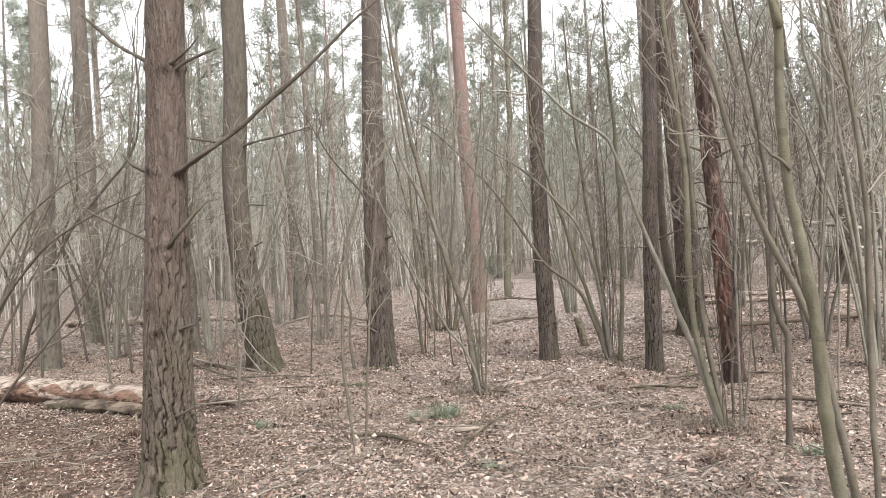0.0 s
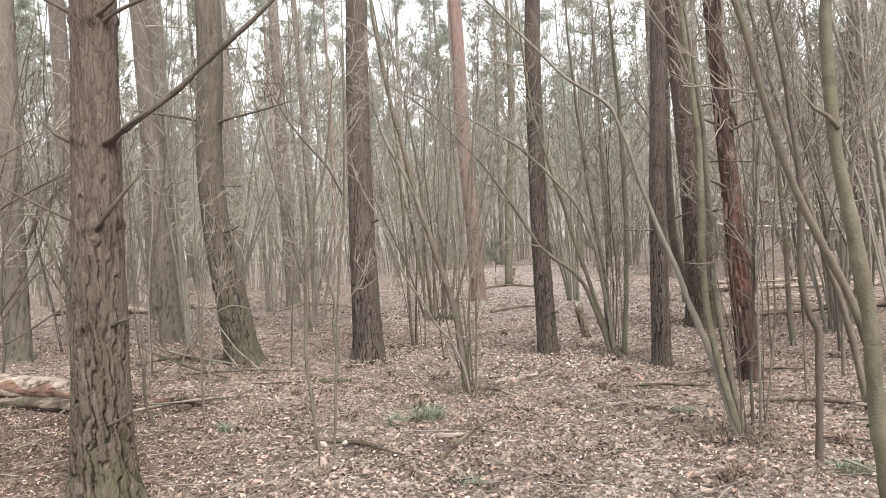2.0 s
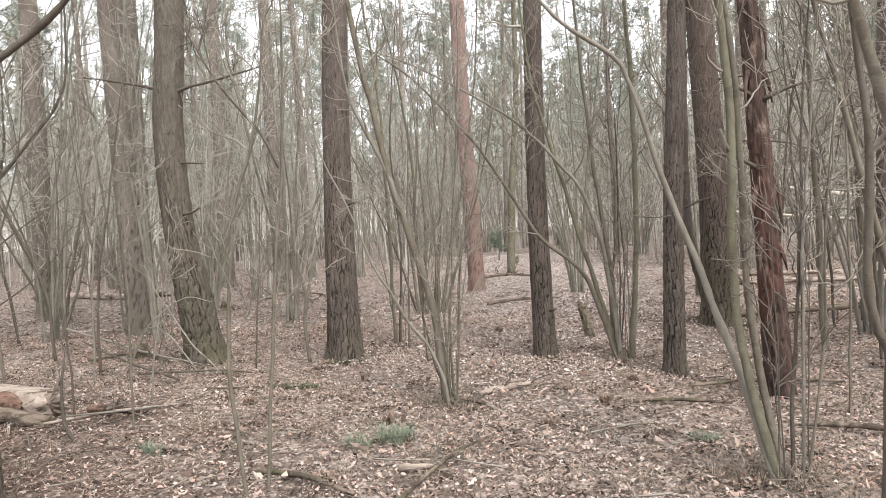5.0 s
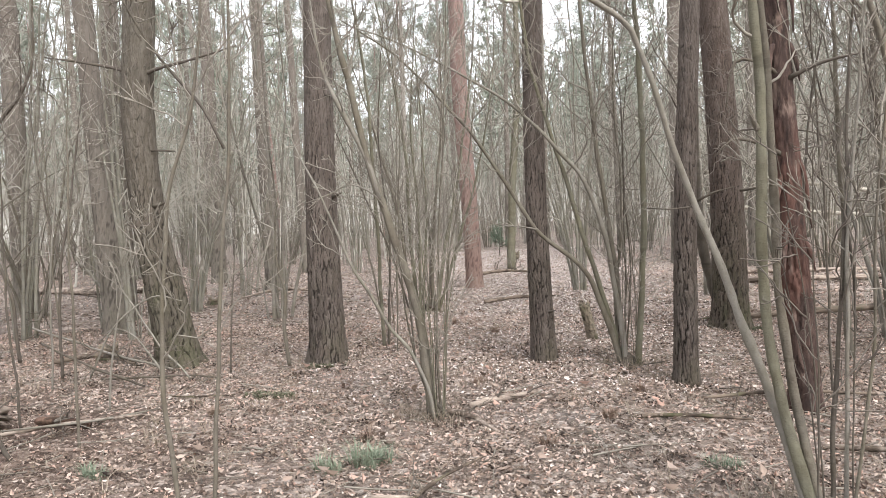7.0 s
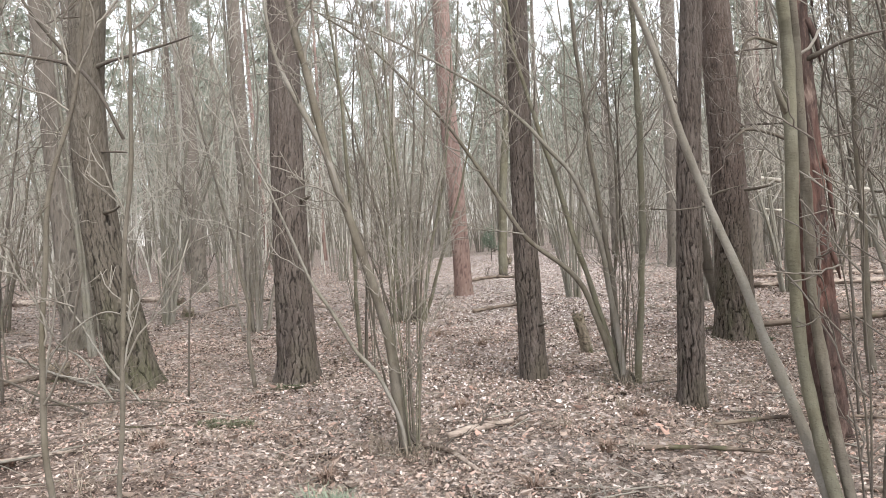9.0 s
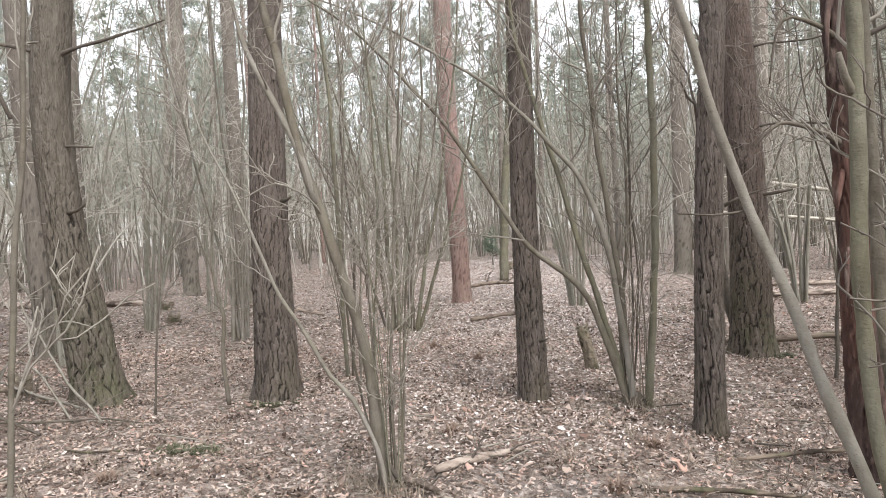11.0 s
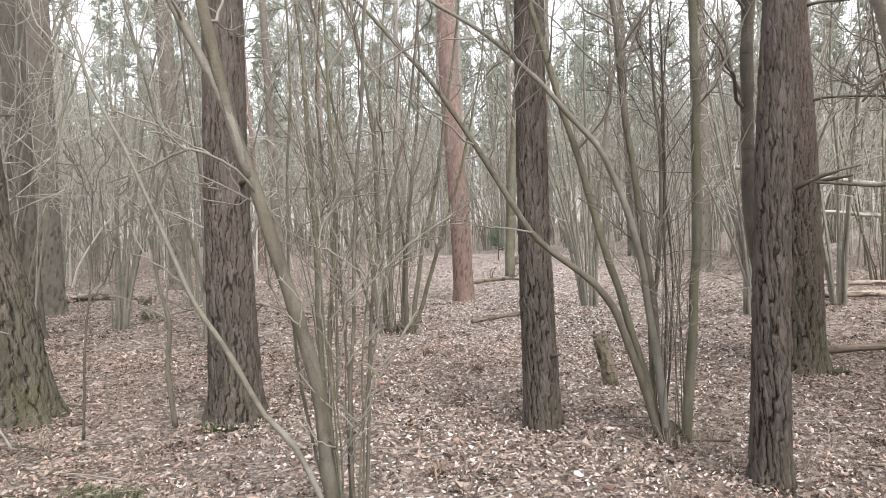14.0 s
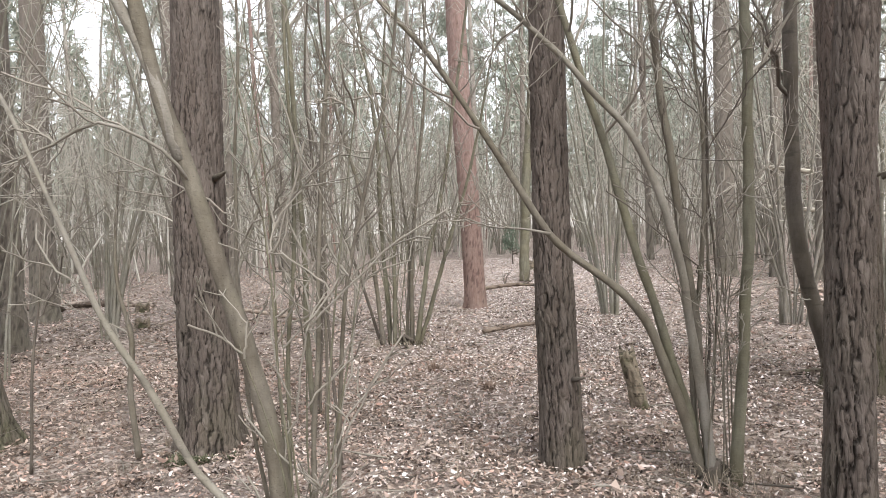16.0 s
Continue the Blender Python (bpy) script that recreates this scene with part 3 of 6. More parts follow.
# ---- pines ----
def cells_2d(u, v, wrap, seed):
    """Distances to the nearest two random centres in a grid of unit cells that repeats every wrap cells in u, how far side by side the two lie, a random value of the nearest and the way to it."""
    r = np.random.default_rng(seed)
    rows = int(v.max() - v.min()) + 6
    jx, jy, jv = r.uniform(0.05, 0.95, (rows, wrap)), r.uniform(0.05, 0.95, (rows, wrap)), r.uniform(0, 1, (rows, wrap))
    v0 = np.floor(v.min()) - 2
    iu, iv = np.floor(u).astype(int), np.floor(v - v0).astype(int)
    d1, d2 = np.full(u.shape, 9.0), np.full(u.shape, 9.0)
    c1, c2, val = np.zeros((2, *u.shape)), np.zeros((2, *u.shape)), np.zeros(u.shape)
    for du in (-1, 0, 1):
        for dv in (-1, 0, 1):
            cu, cv = iu + du, np.clip(iv + dv, 0, rows - 1)
            c = np.stack([cu + jx[cv, cu % wrap] - u, (iv + dv) + jy[cv, cu % wrap] - (v - v0)])
            d = np.hypot(c[0], c[1])
            first, second = d < d1, (d >= d1) & (d < d2)
            c2 = np.where(first, c1, np.where(second, c, c2))
            d2 = np.where(first, d1, np.where(second, d, d2))
            c1, d1, val = np.where(first, c, c1), np.where(first, d, d1), np.where(first, jv[cv, cu % wrap], val)
    apart = np.abs(c1 - c2)
    return d1, d2, apart[0] / (apart[0] + apart[1] + 1e-6), val, c1


def bark_trunk(points, tall, seed, sides=72, rise=0.022, dense_to=6.0, deep=0.016, flare=0.3, plate=0.055, smooth_by=3.0, whorls=None):
    """A pine trunk with furrowed bark plates up to dense_to, then plainer to its top. points: x, y, z, radius."""
    r = np.random.default_rng(seed)
    p = np.asarray(points, float)
    top = p[-1].copy()
    slope = (p[-1, :2] - p[0, :2]) / max(p[-1, 2], 1) * 0.5
    extra = [[*(top[:2] + slope * (tall * f - top[2])), tall * f, top[3] * g] for f, g in ((0.55, 0.75), (0.8, 0.45), (1.0, 0.12)) if tall * f > top[2] + 1]
    line = smooth_path(np.vstack([p, extra]) if extra else p, 0.2)
    z = np.concatenate([np.arange(-0.12, dense_to, rise), np.arange(dense_to, tall, 0.3), [tall]])
    cx, cy, cr = (np.interp(z, line[:, 2], line[:, c]) for c in (0, 1, 3))
    th = np.arange(sides) * 2 * np.pi / sides
    T, Z = np.meshgrid(th, z)
    R = np.repeat(cr[:, None], sides, 1)
    lobes = 0.75 + 0.25 * np.sin(T * 5 + r.uniform(0, 6)) + 0.2 * np.sin(T * 3 + r.uniform(0, 6))
    R *= 1 + flare * lobes * np.exp(-np.maximum(Z, 0) / 0.13) + 0.03 * np.sin(3 * T + Z * 1.3)
    wrap = max(6, int(round(2 * np.pi * p[0, 3] / plate)))
    wave = r.uniform(0, 6.28, 8)
    rough = r.normal(size=T.shape)
    rough = rough + np.roll(rough, 1, 1) + np.roll(rough, 1, 0)
    u = T / (2 * np.pi) * wrap + 0.3 * np.sin(Z * 4 + 2 * T + wave[0]) + 0.2 * np.sin(Z * 15 + 5 * T + wave[1]) + 0.13 * np.sin(Z * 41 + 9 * T + wave[2]) + 0.012 * rough
    v = Z / (plate * 4.4) + 0.45 * np.sin(3 * T + Z + wave[3]) + 0.35 * np.sin(9 * T + wave[4]) + 0.12 * np.sin(23 * T + 7 * Z + wave[6]) + 0.02 * rough
    d1, d2, beside, val, c1 = cells_2d(u, v, wrap, seed)
    ragged = np.clip(0.7 + 0.5 * np.sin(Z * 61 + 9 * T) * np.sin(Z * 29 - 13 * T + wave[5]) + 0.15 * rough, 0.2, 1.4)
    wander = np.sin(2.1 * Z + 3 * T + wave[6]) * np.sin(3.3 * Z - 4 * T + wave[7])
    open_crack = np.clip(beside * 1.5 - 0.1, 0.4, 1) * np.clip(0.95 + 0.2 * wander, 0.75, 1)
    crack = np.clip(1.2 - (d2 - d1) / (0.16 + 0.05 * ragged), 0, 1) * open_crack
    f1, f2, fb, fval, fc = cells_2d(u * 2 + 3, v * 2.2 + 11, wrap * 2, seed + 5)
    flake = np.clip(1 - (f2 - f1) / 0.2, 0, 1) * (0.3 + 0.7 * fb)
    fade = np.clip(1.2 - Z / smooth_by, 0.16, 1)
    depth = deep * fade
    thin = 1 - fade
    shingle = 0.4 * c1[1] * (0.4 + val) + 0.3 * c1[0] * (fval - 0.5)
    bark = -crack ** 0.8 * depth * 1.4 - flake * deep * (0.06 + 0.2 * thin) + (val - 0.5) * depth * 0.4 + shingle * depth + (fval - 0.5) * deep * (0.1 + 0.2 * thin) + 0.3 * fc[1] * deep * fval * thin + rough * 0.0006
    rings = np.cumsum(r.uniform(0.34, 0.62, 12)) if whorls is None else np.asarray(whorls)
    swell = sum(np.exp(-((Z - w - 0.02 * np.sin(2 * T + w * 9)) / 0.035) ** 2) * (0.55 + 0.45 * np.sin(4 * T + w * 31)) for w in rings)
    bark = bark + swell * (0.005 if whorls is None else 0.011)
    dense = Z < dense_to
    R = R + np.where(dense, bark, 0)
    # Mask of cracks, flake edges and whorls that the bark colour darkens.
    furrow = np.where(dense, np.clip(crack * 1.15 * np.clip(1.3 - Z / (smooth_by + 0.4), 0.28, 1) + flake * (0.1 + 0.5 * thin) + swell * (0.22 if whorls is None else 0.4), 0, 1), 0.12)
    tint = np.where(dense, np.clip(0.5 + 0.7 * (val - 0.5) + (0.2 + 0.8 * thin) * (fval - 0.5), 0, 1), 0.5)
    verts = np.stack([cx[:, None] + R * np.cos(T), cy[:, None] + R * np.sin(T), Z], -1)
    k = len(z)
    a = (np.arange(k - 1)[:, None] * sides + np.arange(sides)[None]).reshape(-1)
    b = (np.arange(k - 1)[:, None] * sides + (np.arange(sides)[None] + 1) % sides).reshape(-1)
    s = Shape()
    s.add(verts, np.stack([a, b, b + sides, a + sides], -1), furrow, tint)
    return s, line


def pine_crown(r, line, tall, start, limbs=26, reach=2.2, tufts=9, blades_each=9, needle=0.15, wide=0.011):
    """Limbs and needle tufts of a Scots pine, from start to the top. Gives the limbs' and the needles' shapes."""
    z = np.sort(start + (tall - start) * r.uniform(0, 1, limbs) ** 0.9)
    base = np.stack([np.interp(z, line[:, 2], line[:, c]) for c in range(3)], 1)
    base[:, 2] = z
    t = (z - start) / (tall - start)
    ln = reach * (1.05 - 0.75 * t) * r.uniform(0.6, 1.15, limbs)
    az = r.uniform(0, 6.283, limbs)
    k = 6
    u = np.linspace(0, 1, k)[None, :, None]
    d = np.stack([np.cos(az), np.sin(az), 0.15 + 0.5 * t], 1)[:, None, :]
    paths = base[:, None, :] + ln[:, None, None] * (d * u + np.array([0, 0, 0.22]) * u * u + r.normal(0, 0.05, (limbs, k, 3)) * u)
    radii = (0.012 + 0.016 * (1 - t))[:, None] * (1 - 0.8 * np.linspace(0, 1, k))[None]
    wood = Shape()
    tubes(wood, paths, radii, 4)
    sub, subr = sprout(r, paths, radii, tufts, (0.35, 1.0), reach * 0.33, 0.6, 3, (25, 65), 0.25)
    tubes(wood, sub[::2], subr[::2], 3)
    tips = np.concatenate([sub[:, -1], sub[:, 1]])
    n = len(tips) * blades_each
    c = np.repeat(tips, blades_each, 0)
    dirs = r.normal(size=(n, 3))
    dirs[:, 2] += 0.5
    dirs /= np.linalg.norm(dirs, axis=1, keepdims=True)
    c = c + r.normal(0, 0.09, (n, 3))
    side = np.cross(dirs, r.normal(size=(n, 3)))
    side /= np.linalg.norm(side, axis=1, keepdims=True) + 1e-9
    l = needle * r.uniform(0.6, 1.3, n)[:, None]
    v = np.stack([c - side * wide, c + side * wide, c + dirs * l], 1)
    leaf = Shape()
    leaf.add(v.reshape(-1, 3), np.arange(3 * n).reshape(-1, 3))
    return wood, leaf


def dead_branches(r, line, low, high, count, long):
    """Bare dead twiggy branches on a trunk."""
    z = r.uniform(low, high, count)
    base = np.stack([np.interp(z, line[:, 2], line[:, c]) for c in range(3)], 1)
    base[:, 2] = z
    az, k = r.uniform(0, 6.283, count), 6
    ln = long * r.uniform(0.2, 1.2, count)
    u = np.linspace(0, 1, k)[None, :, None]
    d = np.stack([np.cos(az), np.sin(az), r.uniform(-0.1, 0.45, count)], 1)[:, None, :]
    paths = base[:, None, :] + ln[:, None, None] * (d * u + np.array([0, 0, -0.12]) * u * u + np.cumsum(r.normal(0, 0.022, (count, k, 3)), 1))
    radii = (0.007 + 0.011 * ln / long)[:, None] * (1.1 - 0.85 * np.linspace(0, 1, k))[None]
    s = Shape()
    tubes(s, paths, radii, 4)
    sub, subr = sprout(r, paths, np.maximum(radii, 0.006), 2, (0.3, 1.0), long * 0.5, 0.55, 4, (30, 70), 0.0)
    tubes(s, sub, subr, 3)
    return s


def limb(parent, points, name="branch", material=None, label="", twigs=0, seed=3, sides=10, length=0.25):
    """One branch from x, y, z, radius points, with a rough knotty surface and a few twigs of its own."""
    line = smooth_path(points, 0.05, 0.012, seed)
    s = Shape()
    r = np.random.default_rng(seed)
    k = len(line)
    tubes(s, line[None, :, :3], (line[:, 3] * (1 + 0.12 * r.normal(size=k)))[None], sides, True)
    ob = part(name, s, material or BARK_BROWN, parent, label)
    if twigs:
        q = resample(line, 12)
        p2, r2 = sprout(r, q[None, :, :3], q[None, :, 3], twigs, (0.3, 1.0), length, 0.45, 8, (30, 80), 0.05, 0.4)
        t = Shape()
        tubes(t, p2, r2, 4)
        p3, r3 = sprout(r, p2, r2, 3, (0.3, 1.0), length * 0.45, 0.6, 5, (30, 80), 0.05, 0.35)
        tubes(t, p3, r3, 3)
        part("brushwood", t, TWIG_DARK, ob, kind="stuff")
    return ob


def hero_pine(points, tall, label, material=BARK, seed=1, branches=(), dead=10, dead_low=3.4, **bark):
    place = (points[0][0], points[0][1], 0)
    pine = thing("pine_tree", place, label, "tree", "pines along the walk")
    s, line = bark_trunk(points, tall, seed, **bark)
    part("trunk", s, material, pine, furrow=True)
    r = np.random.default_rng(seed + 40)
    for i, b in enumerate(branches):
        b = [(x, y, z, 0.66 * w) for x, y, z, w in b]
        limb(pine, b, "branch", STEM_DARK, twigs=4 if len(b) > 4 else 0, seed=seed * 7 + i)
    if dead:
        part("dead_brushwood", dead_branches(r, line, dead_low, tall * 0.6, dead, 0.9), TWIG_HAZED, pine, "bare dead lower branches", kind="stuff")
    wood, leaf = pine_crown(r, line, tall, tall * 0.62, 20)
    part("crown_wood", wood, BARK_GREY_HAZED, pine, kind="stuff")
    part("crown", leaf, NEEDLE, pine, "blue-green needle tufts high above", smooth=False, kind="stuff")
    return pine


hero_pine([(-1.97, 4.72, 0, 0.187), (-1.93, 4.72, 1.0, 0.156), (-1.87, 4.72, 2.17, 0.133), (-1.82, 4.72, 3.4, 0.124), (-1.78, 4.72, 5.0, 0.120)], 17.5,
          "thick pine trunk with furrowed bark and snapped side branches", BARK, 3,
          [[(-1.78, 4.66, 2.12, 0.04), (-1.67, 4.6, 2.18, 0.03), (-1.38, 4.56, 2.36, 0.024), (-0.94, 4.52, 2.68, 0.019), (-0.52, 4.5, 3.02, 0.013), (-0.2, 4.48, 3.3, 0.007)],
           [(-1.78, 4.62, 2.12, 0.026), (-1.62, 4.55, 2.2, 0.019), (-1.45, 4.5, 2.27, 0.01)],
           [(-1.9, 4.72, 2.88, 0.03), (-2.01, 4.7, 2.95, 0.022), (-2.19, 4.7, 3.07, 0.018), (-2.4, 4.7, 3.26, 0.011)],
           [(-1.78, 4.66, 2.82, 0.026), (-1.65, 4.6, 2.87, 0.018), (-1.44, 4.58, 2.94, 0.014)],
           [(-1.78, 4.62, 2.86, 0.022), (-1.62, 4.56, 2.95, 0.012), (-1.55, 4.54, 3.02, 0.008)],
           [(-1.85, 4.6, 1.62, 0.03), (-1.75, 4.54, 1.71, 0.021), (-1.61, 4.52, 1.84, 0.015), (-1.5, 4.5, 1.93, 0.009)],
           [(-1.98, 4.68, 1.68, 0.02), (-2.08, 4.66, 1.73, 0.014), (-2.27, 4.65, 1.84, 0.01), (-2.45, 4.64, 1.95, 0.005)],
           [(-1.95, 4.66, 2.14, 0.03), (-2.06, 4.62, 2.2, 0.02), (-2.12, 4.6, 2.27, 0.012)],
           [(-1.86, 4.65, 1.05, 0.022), (-1.75, 4.6, 1.09, 0.016), (-1.68, 4.58, 1.11, 0.011)],
           [(-1.88, 4.62, 0.48, 0.018), (-1.77, 4.56, 0.53, 0.012), (-1.68, 4.55, 0.58, 0.007)]],
          sides=160, rise=0.01, dense_to=3.6, deep=0.018, flare=0.34, plate=0.066, smooth_by=1.9, whorls=(1.07, 1.65, 2.14, 2.85))
hero_pine([(-2.52, 9.4, 0, 0.216), (-2.64, 9.4, 0.85, 0.197), (-2.75, 9.4, 1.55, 0.170), (-2.8, 9.4, 2.7, 0.162), (-2.71, 9.4, 4.6, 0.154)], 18,
          "leaning mossy pine trunk with a swollen foot", BARK_GREEN, 5,
          [[(-2.72, 9.36, 3.06, 0.04), (-2.56, 9.3, 3.11, 0.026), (-2.14, 9.2, 3.17, 0.02), (-1.62, 9.1, 3.26, 0.009)],
           [(-2.85, 9.36, 3.1, 0.04), (-2.99, 9.3, 3.15, 0.026), (-3.31, 9.25, 3.21, 0.02), (-3.62, 9.2, 3.26, 0.009)],
           [(-2.72, 9.36, 2.28, 0.03), (-2.59, 9.3, 2.28, 0.017), (-2.34, 9.2, 2.25, 0.012)],
           [(-2.66, 9.3, 1.7, 0.03), (-2.5, 9.2, 1.72, 0.017), (-2.38, 9.1, 1.76, 0.012)]], plate=0.062, flare=0.4, sides=150, rise=0.013, dense_to=4.2, deep=0.018, smooth_by=2.2)
hero_pine([(-0.92, 9.4, 0, 0.195), (-0.92, 9.4, 1.4, 0.165), (-0.86, 9.4, 3.5, 0.141), (-0.8, 9.4, 5.2, 0.131)], 18.5,
          "stout brown pine trunk with deep vertical furrows", BARK_BROWN, 7,
          [[(-0.77, 9.3, 1.72, 0.03), (-0.7, 9.25, 1.74, 0.02), (-0.66, 9.2, 1.75, 0.012)]], flare=0.28, sides=150, rise=0.012, dense_to=4.2, deep=0.013, plate=0.05)
hero_pine([(1.31, 8.89, 0, 0.122), (1.28, 8.89, 1.5, 0.103), (1.31, 8.89, 3.5, 0.093), (1.37, 8.89, 5.0, 0.088)], 16.5,
          "slender straight brown pine trunk with flaking bark", BARK_BROWN, 9,
          [[(1.36, 8.8, 0.5, 0.022), (1.4, 8.74, 0.52, 0.014), (1.42, 8.72, 0.53, 0.008)]], flare=0.22, plate=0.047, sides=110, rise=0.012, dense_to=4.3, deep=0.011)
hero_pine([(2.38, 7.94, 0, 0.100), (2.41, 7.94, 1.6, 0.087), (2.49, 7.94, 3.14, 0.077), (2.56, 7.94, 5.0, 0.072)], 16.5,
          "straight dark brown pine trunk with vertical furrows", BARK_BROWN, 11,
          [[(2.48, 7.86, 1.5, 0.02), (2.6, 7.8, 1.56, 0.012), (2.75, 7.75, 1.6, 0.006)]], flare=0.26, plate=0.045, sides=110, rise=0.011, dense_to=4.2, deep=0.012)
hero_pine([(3.72, 10.4, 0, 0.212), (3.7, 10.4, 1.5, 0.184), (3.6, 10.4, 3.7, 0.16), (3.54, 10.4, 5.2, 0.15)], 18,
          "thick grey-brown pine trunk with bare broken twigs", BARK, 13,
          [[(3.75, 10.33, 3.1, 0.03), (3.87, 10.28, 3.12, 0.017), (4.29, 10.18, 3.12, 0.013), (4.55, 10.13, 3.2, 0.006)],
           [(3.77, 10.29, 2.3, 0.03), (3.95, 10.23, 2.32, 0.017), (4.45, 10.03, 2.25, 0.013), (4.85, 9.93, 2.05, 0.006)],
           [(3.77, 10.29, 1.62, 0.03), (3.93, 10.18, 1.64, 0.02), (4.03, 10.13, 1.66, 0.014)]], flare=0.3, deep=0.014, sides=120, rise=0.013, dense_to=4.6, plate=0.056)
hero_pine([(0.8, 16.1, 0, 0.175), (0.74, 16.1, 1.85, 0.163), (0.65, 16.1, 4.1, 0.16), (0.63, 16.1, 5.8, 0.15)], 18.5,
          "slim pine with conspicuously orange-red bark", BARK_RED, 15, sides=48, rise=0.05, deep=0.01, plate=0.07)
for i, (x, y, lean, rad, mat, text) in enumerate((
        (-4.46, 11.88, -0.04, 0.16, BARK_GREY_HAZED, "grey-red pine trunk behind the thicket"), (-6.18, 10.6, 0.02, 0.165, BARK_GREY_HAZED, "grey-brown pine trunk in the undergrowth"),
        (-7.5, 14.6, 0.0, 0.2, BARK_GREY_HAZED, "grey-brown pine trunk in the undergrowth"), (11.0, 18.7, 0.02, 0.27, BARK, "thick dark pine trunk at the clearing"),
        (6.35, 20.5, 0.0, 0.22, BARK_GREY_HAZED, "dark brown pine trunk behind hazel stems"), (-5.9, 20.2, 0.0, 0.2, BARK_GREY_HAZED, "grey-brown pine trunk in the undergrowth"),
        (-3.7, 17.4, -0.01, 0.17, BARK_GREY_HAZED, "mossy pine trunk in the thicket"), (7.54, 18.6, 0.0, 0.17, BARK_GREY_HAZED, "dark brown pine trunk at the clearing"),
        (-5.0, 13.3, 0.0, 0.17, BARK_GREY_HAZED, "grey-brown pine trunk in the undergrowth"), (-6.6, 16.4, 0.01, 0.22, BARK_GREY_HAZED, "grey-brown pine trunk in the undergrowth"))):
    hero_pine([(x, y, 0, rad), (x + lean * 2, y, 2, rad * 0.92), (x + lean * 5, y, 5, rad * 0.82)], 17 + (i * 37 % 5) * 0.5, text, mat, 20 + i, sides=40, rise=0.06, dense_to=5.0, deep=0.012, plate=0.08, dead=16, dead_low=2.0)


def dead_snag():
    """The peeling red dead trunk, broken off above, with hanging splinters."""
    pts = [(2.93, 7.05, 0, 0.112), (2.87, 7.05, 1.0, 0.092), (2.81, 7.05, 2.0, 0.08), (2.75, 7.05, 3.1, 0.072), (2.68, 7.05, 4.3, 0.06)]
    t = thing("dead_tree", (2.93, 7.05, 0), "dead trunk with peeling dark red bark and a splintered top", "tree")
    s, line = bark_trunk(pts, 5.2, 31, sides=64, rise=0.02, dense_to=5.2, deep=0.022, flare=0.15, plate=0.07)
    part("trunk", s, ROTTEN, t, furrow=True)
    r = np.random.default_rng(5)
    for i in range(9):
        z = r.uniform(0.3, 3.6)
        a = r.uniform(-2.6, -0.4)
        c = np.array([np.interp(z, [0, 2, 4.3], [2.93, 2.81, 2.68]), 7.05])
        d = np.array([math.cos(a), math.sin(a)])
        p = [(*(c + d * 0.07), z, 0.02), (*(c + d * 0.115), z - 0.12, 0.016), (*(c + d * 0.135), z - r.uniform(0.2, 0.5), 0.005)]
        limb(t, p, "bark_strip", ROTTEN, "hanging strip of torn bark", seed=60 + i, sides=5)
    limb(t, [(2.82, 7.02, 1.76, 0.02), (2.62, 6.98, 1.86, 0.013), (2.42, 6.95, 1.9, 0.009), (2.28, 6.93, 1.78, 0.004)], "branch", STEM_DARK, "crooked bare side branch", 8, 72, 6, 0.4)
    limb(t, [(2.8, 7.02, 2.3, 0.02), (2.65, 6.98, 2.4, 0.012), (2.46, 6.95, 2.42, 0.009), (2.38, 6.93, 2.1, 0.004)], "branch", STEM_DARK, "crooked bare side branch", 8, 73, 6, 0.4)
    limb(t, [(2.82, 7.0, 2.3, 0.018), (3.0, 6.9, 2.38, 0.011), (3.25, 6.85, 2.42, 0.006)], "branch", STEM_DARK, seed=71)


dead_snag()


# ---- hazels and saplings ----
STEM_SCALE = 0.6


def stem(bush, points, material, seed, twigs=12, length=0.95, fine=4, wobble=0.007, label="", twig_material=None, span=(0.3, 1.0)):
    """One stem with its side branches and twigs."""
    line = smooth_path([(x, y, z, r * STEM_SCALE) for x, y, z, r in points], 0.06, wobble, seed)
    r = np.random.default_rng(seed)
    s = Shape()
    k = len(line)
    knots = 1 + 0.05 * r.normal(size=k) + 0.1 * (r.uniform(size=k) > 0.9)
    tubes(s, line[None, :, :3], (line[:, 3] * knots)[None], 12 if points[0][3] > 0.03 else 8, True)
    ob = part("stem", s, material, bush, label)
    if twigs:
        q = resample(line, 24)
        p1, r1 = sprout(r, q[None, :, :3], q[None, :, 3], twigs, span, length, 0.45, 8, (25, 75), 0.2, 0.25)
        bark = twig_material or (TWIG_DARK if material == STEM_DARK else TWIG_GREY)
        for a, b in zip(p1, np.maximum(r1, 0.0035)):
            one = Shape()
            tubes(one, a[None], b[None], 5)
            part("side_branch", one, bark, ob)
        t = Shape()
        p2, r2 = sprout(r, p1, r1, fine, (0.25, 1.0), length * 0.45, 0.55, 5, (25, 75), 0.12, 0.25)
        tubes(t, p2, np.maximum(r2, 0.0026), 4)
        p3, r3 = sprout(r, p2, r2, 3, (0.3, 1.0), length * 0.2, 0.6, 4, (25, 60), 0.15)
        tubes(t, p3, r3, 3)
        part("brushwood", t, bark, ob, kind="stuff")
    return ob


def up(points, y, lean=0.0):
    """Stem points from x, z, radius at one depth, leaning along y with height."""
    return [(x, y + lean * z, z, r) for x, z, r in points]


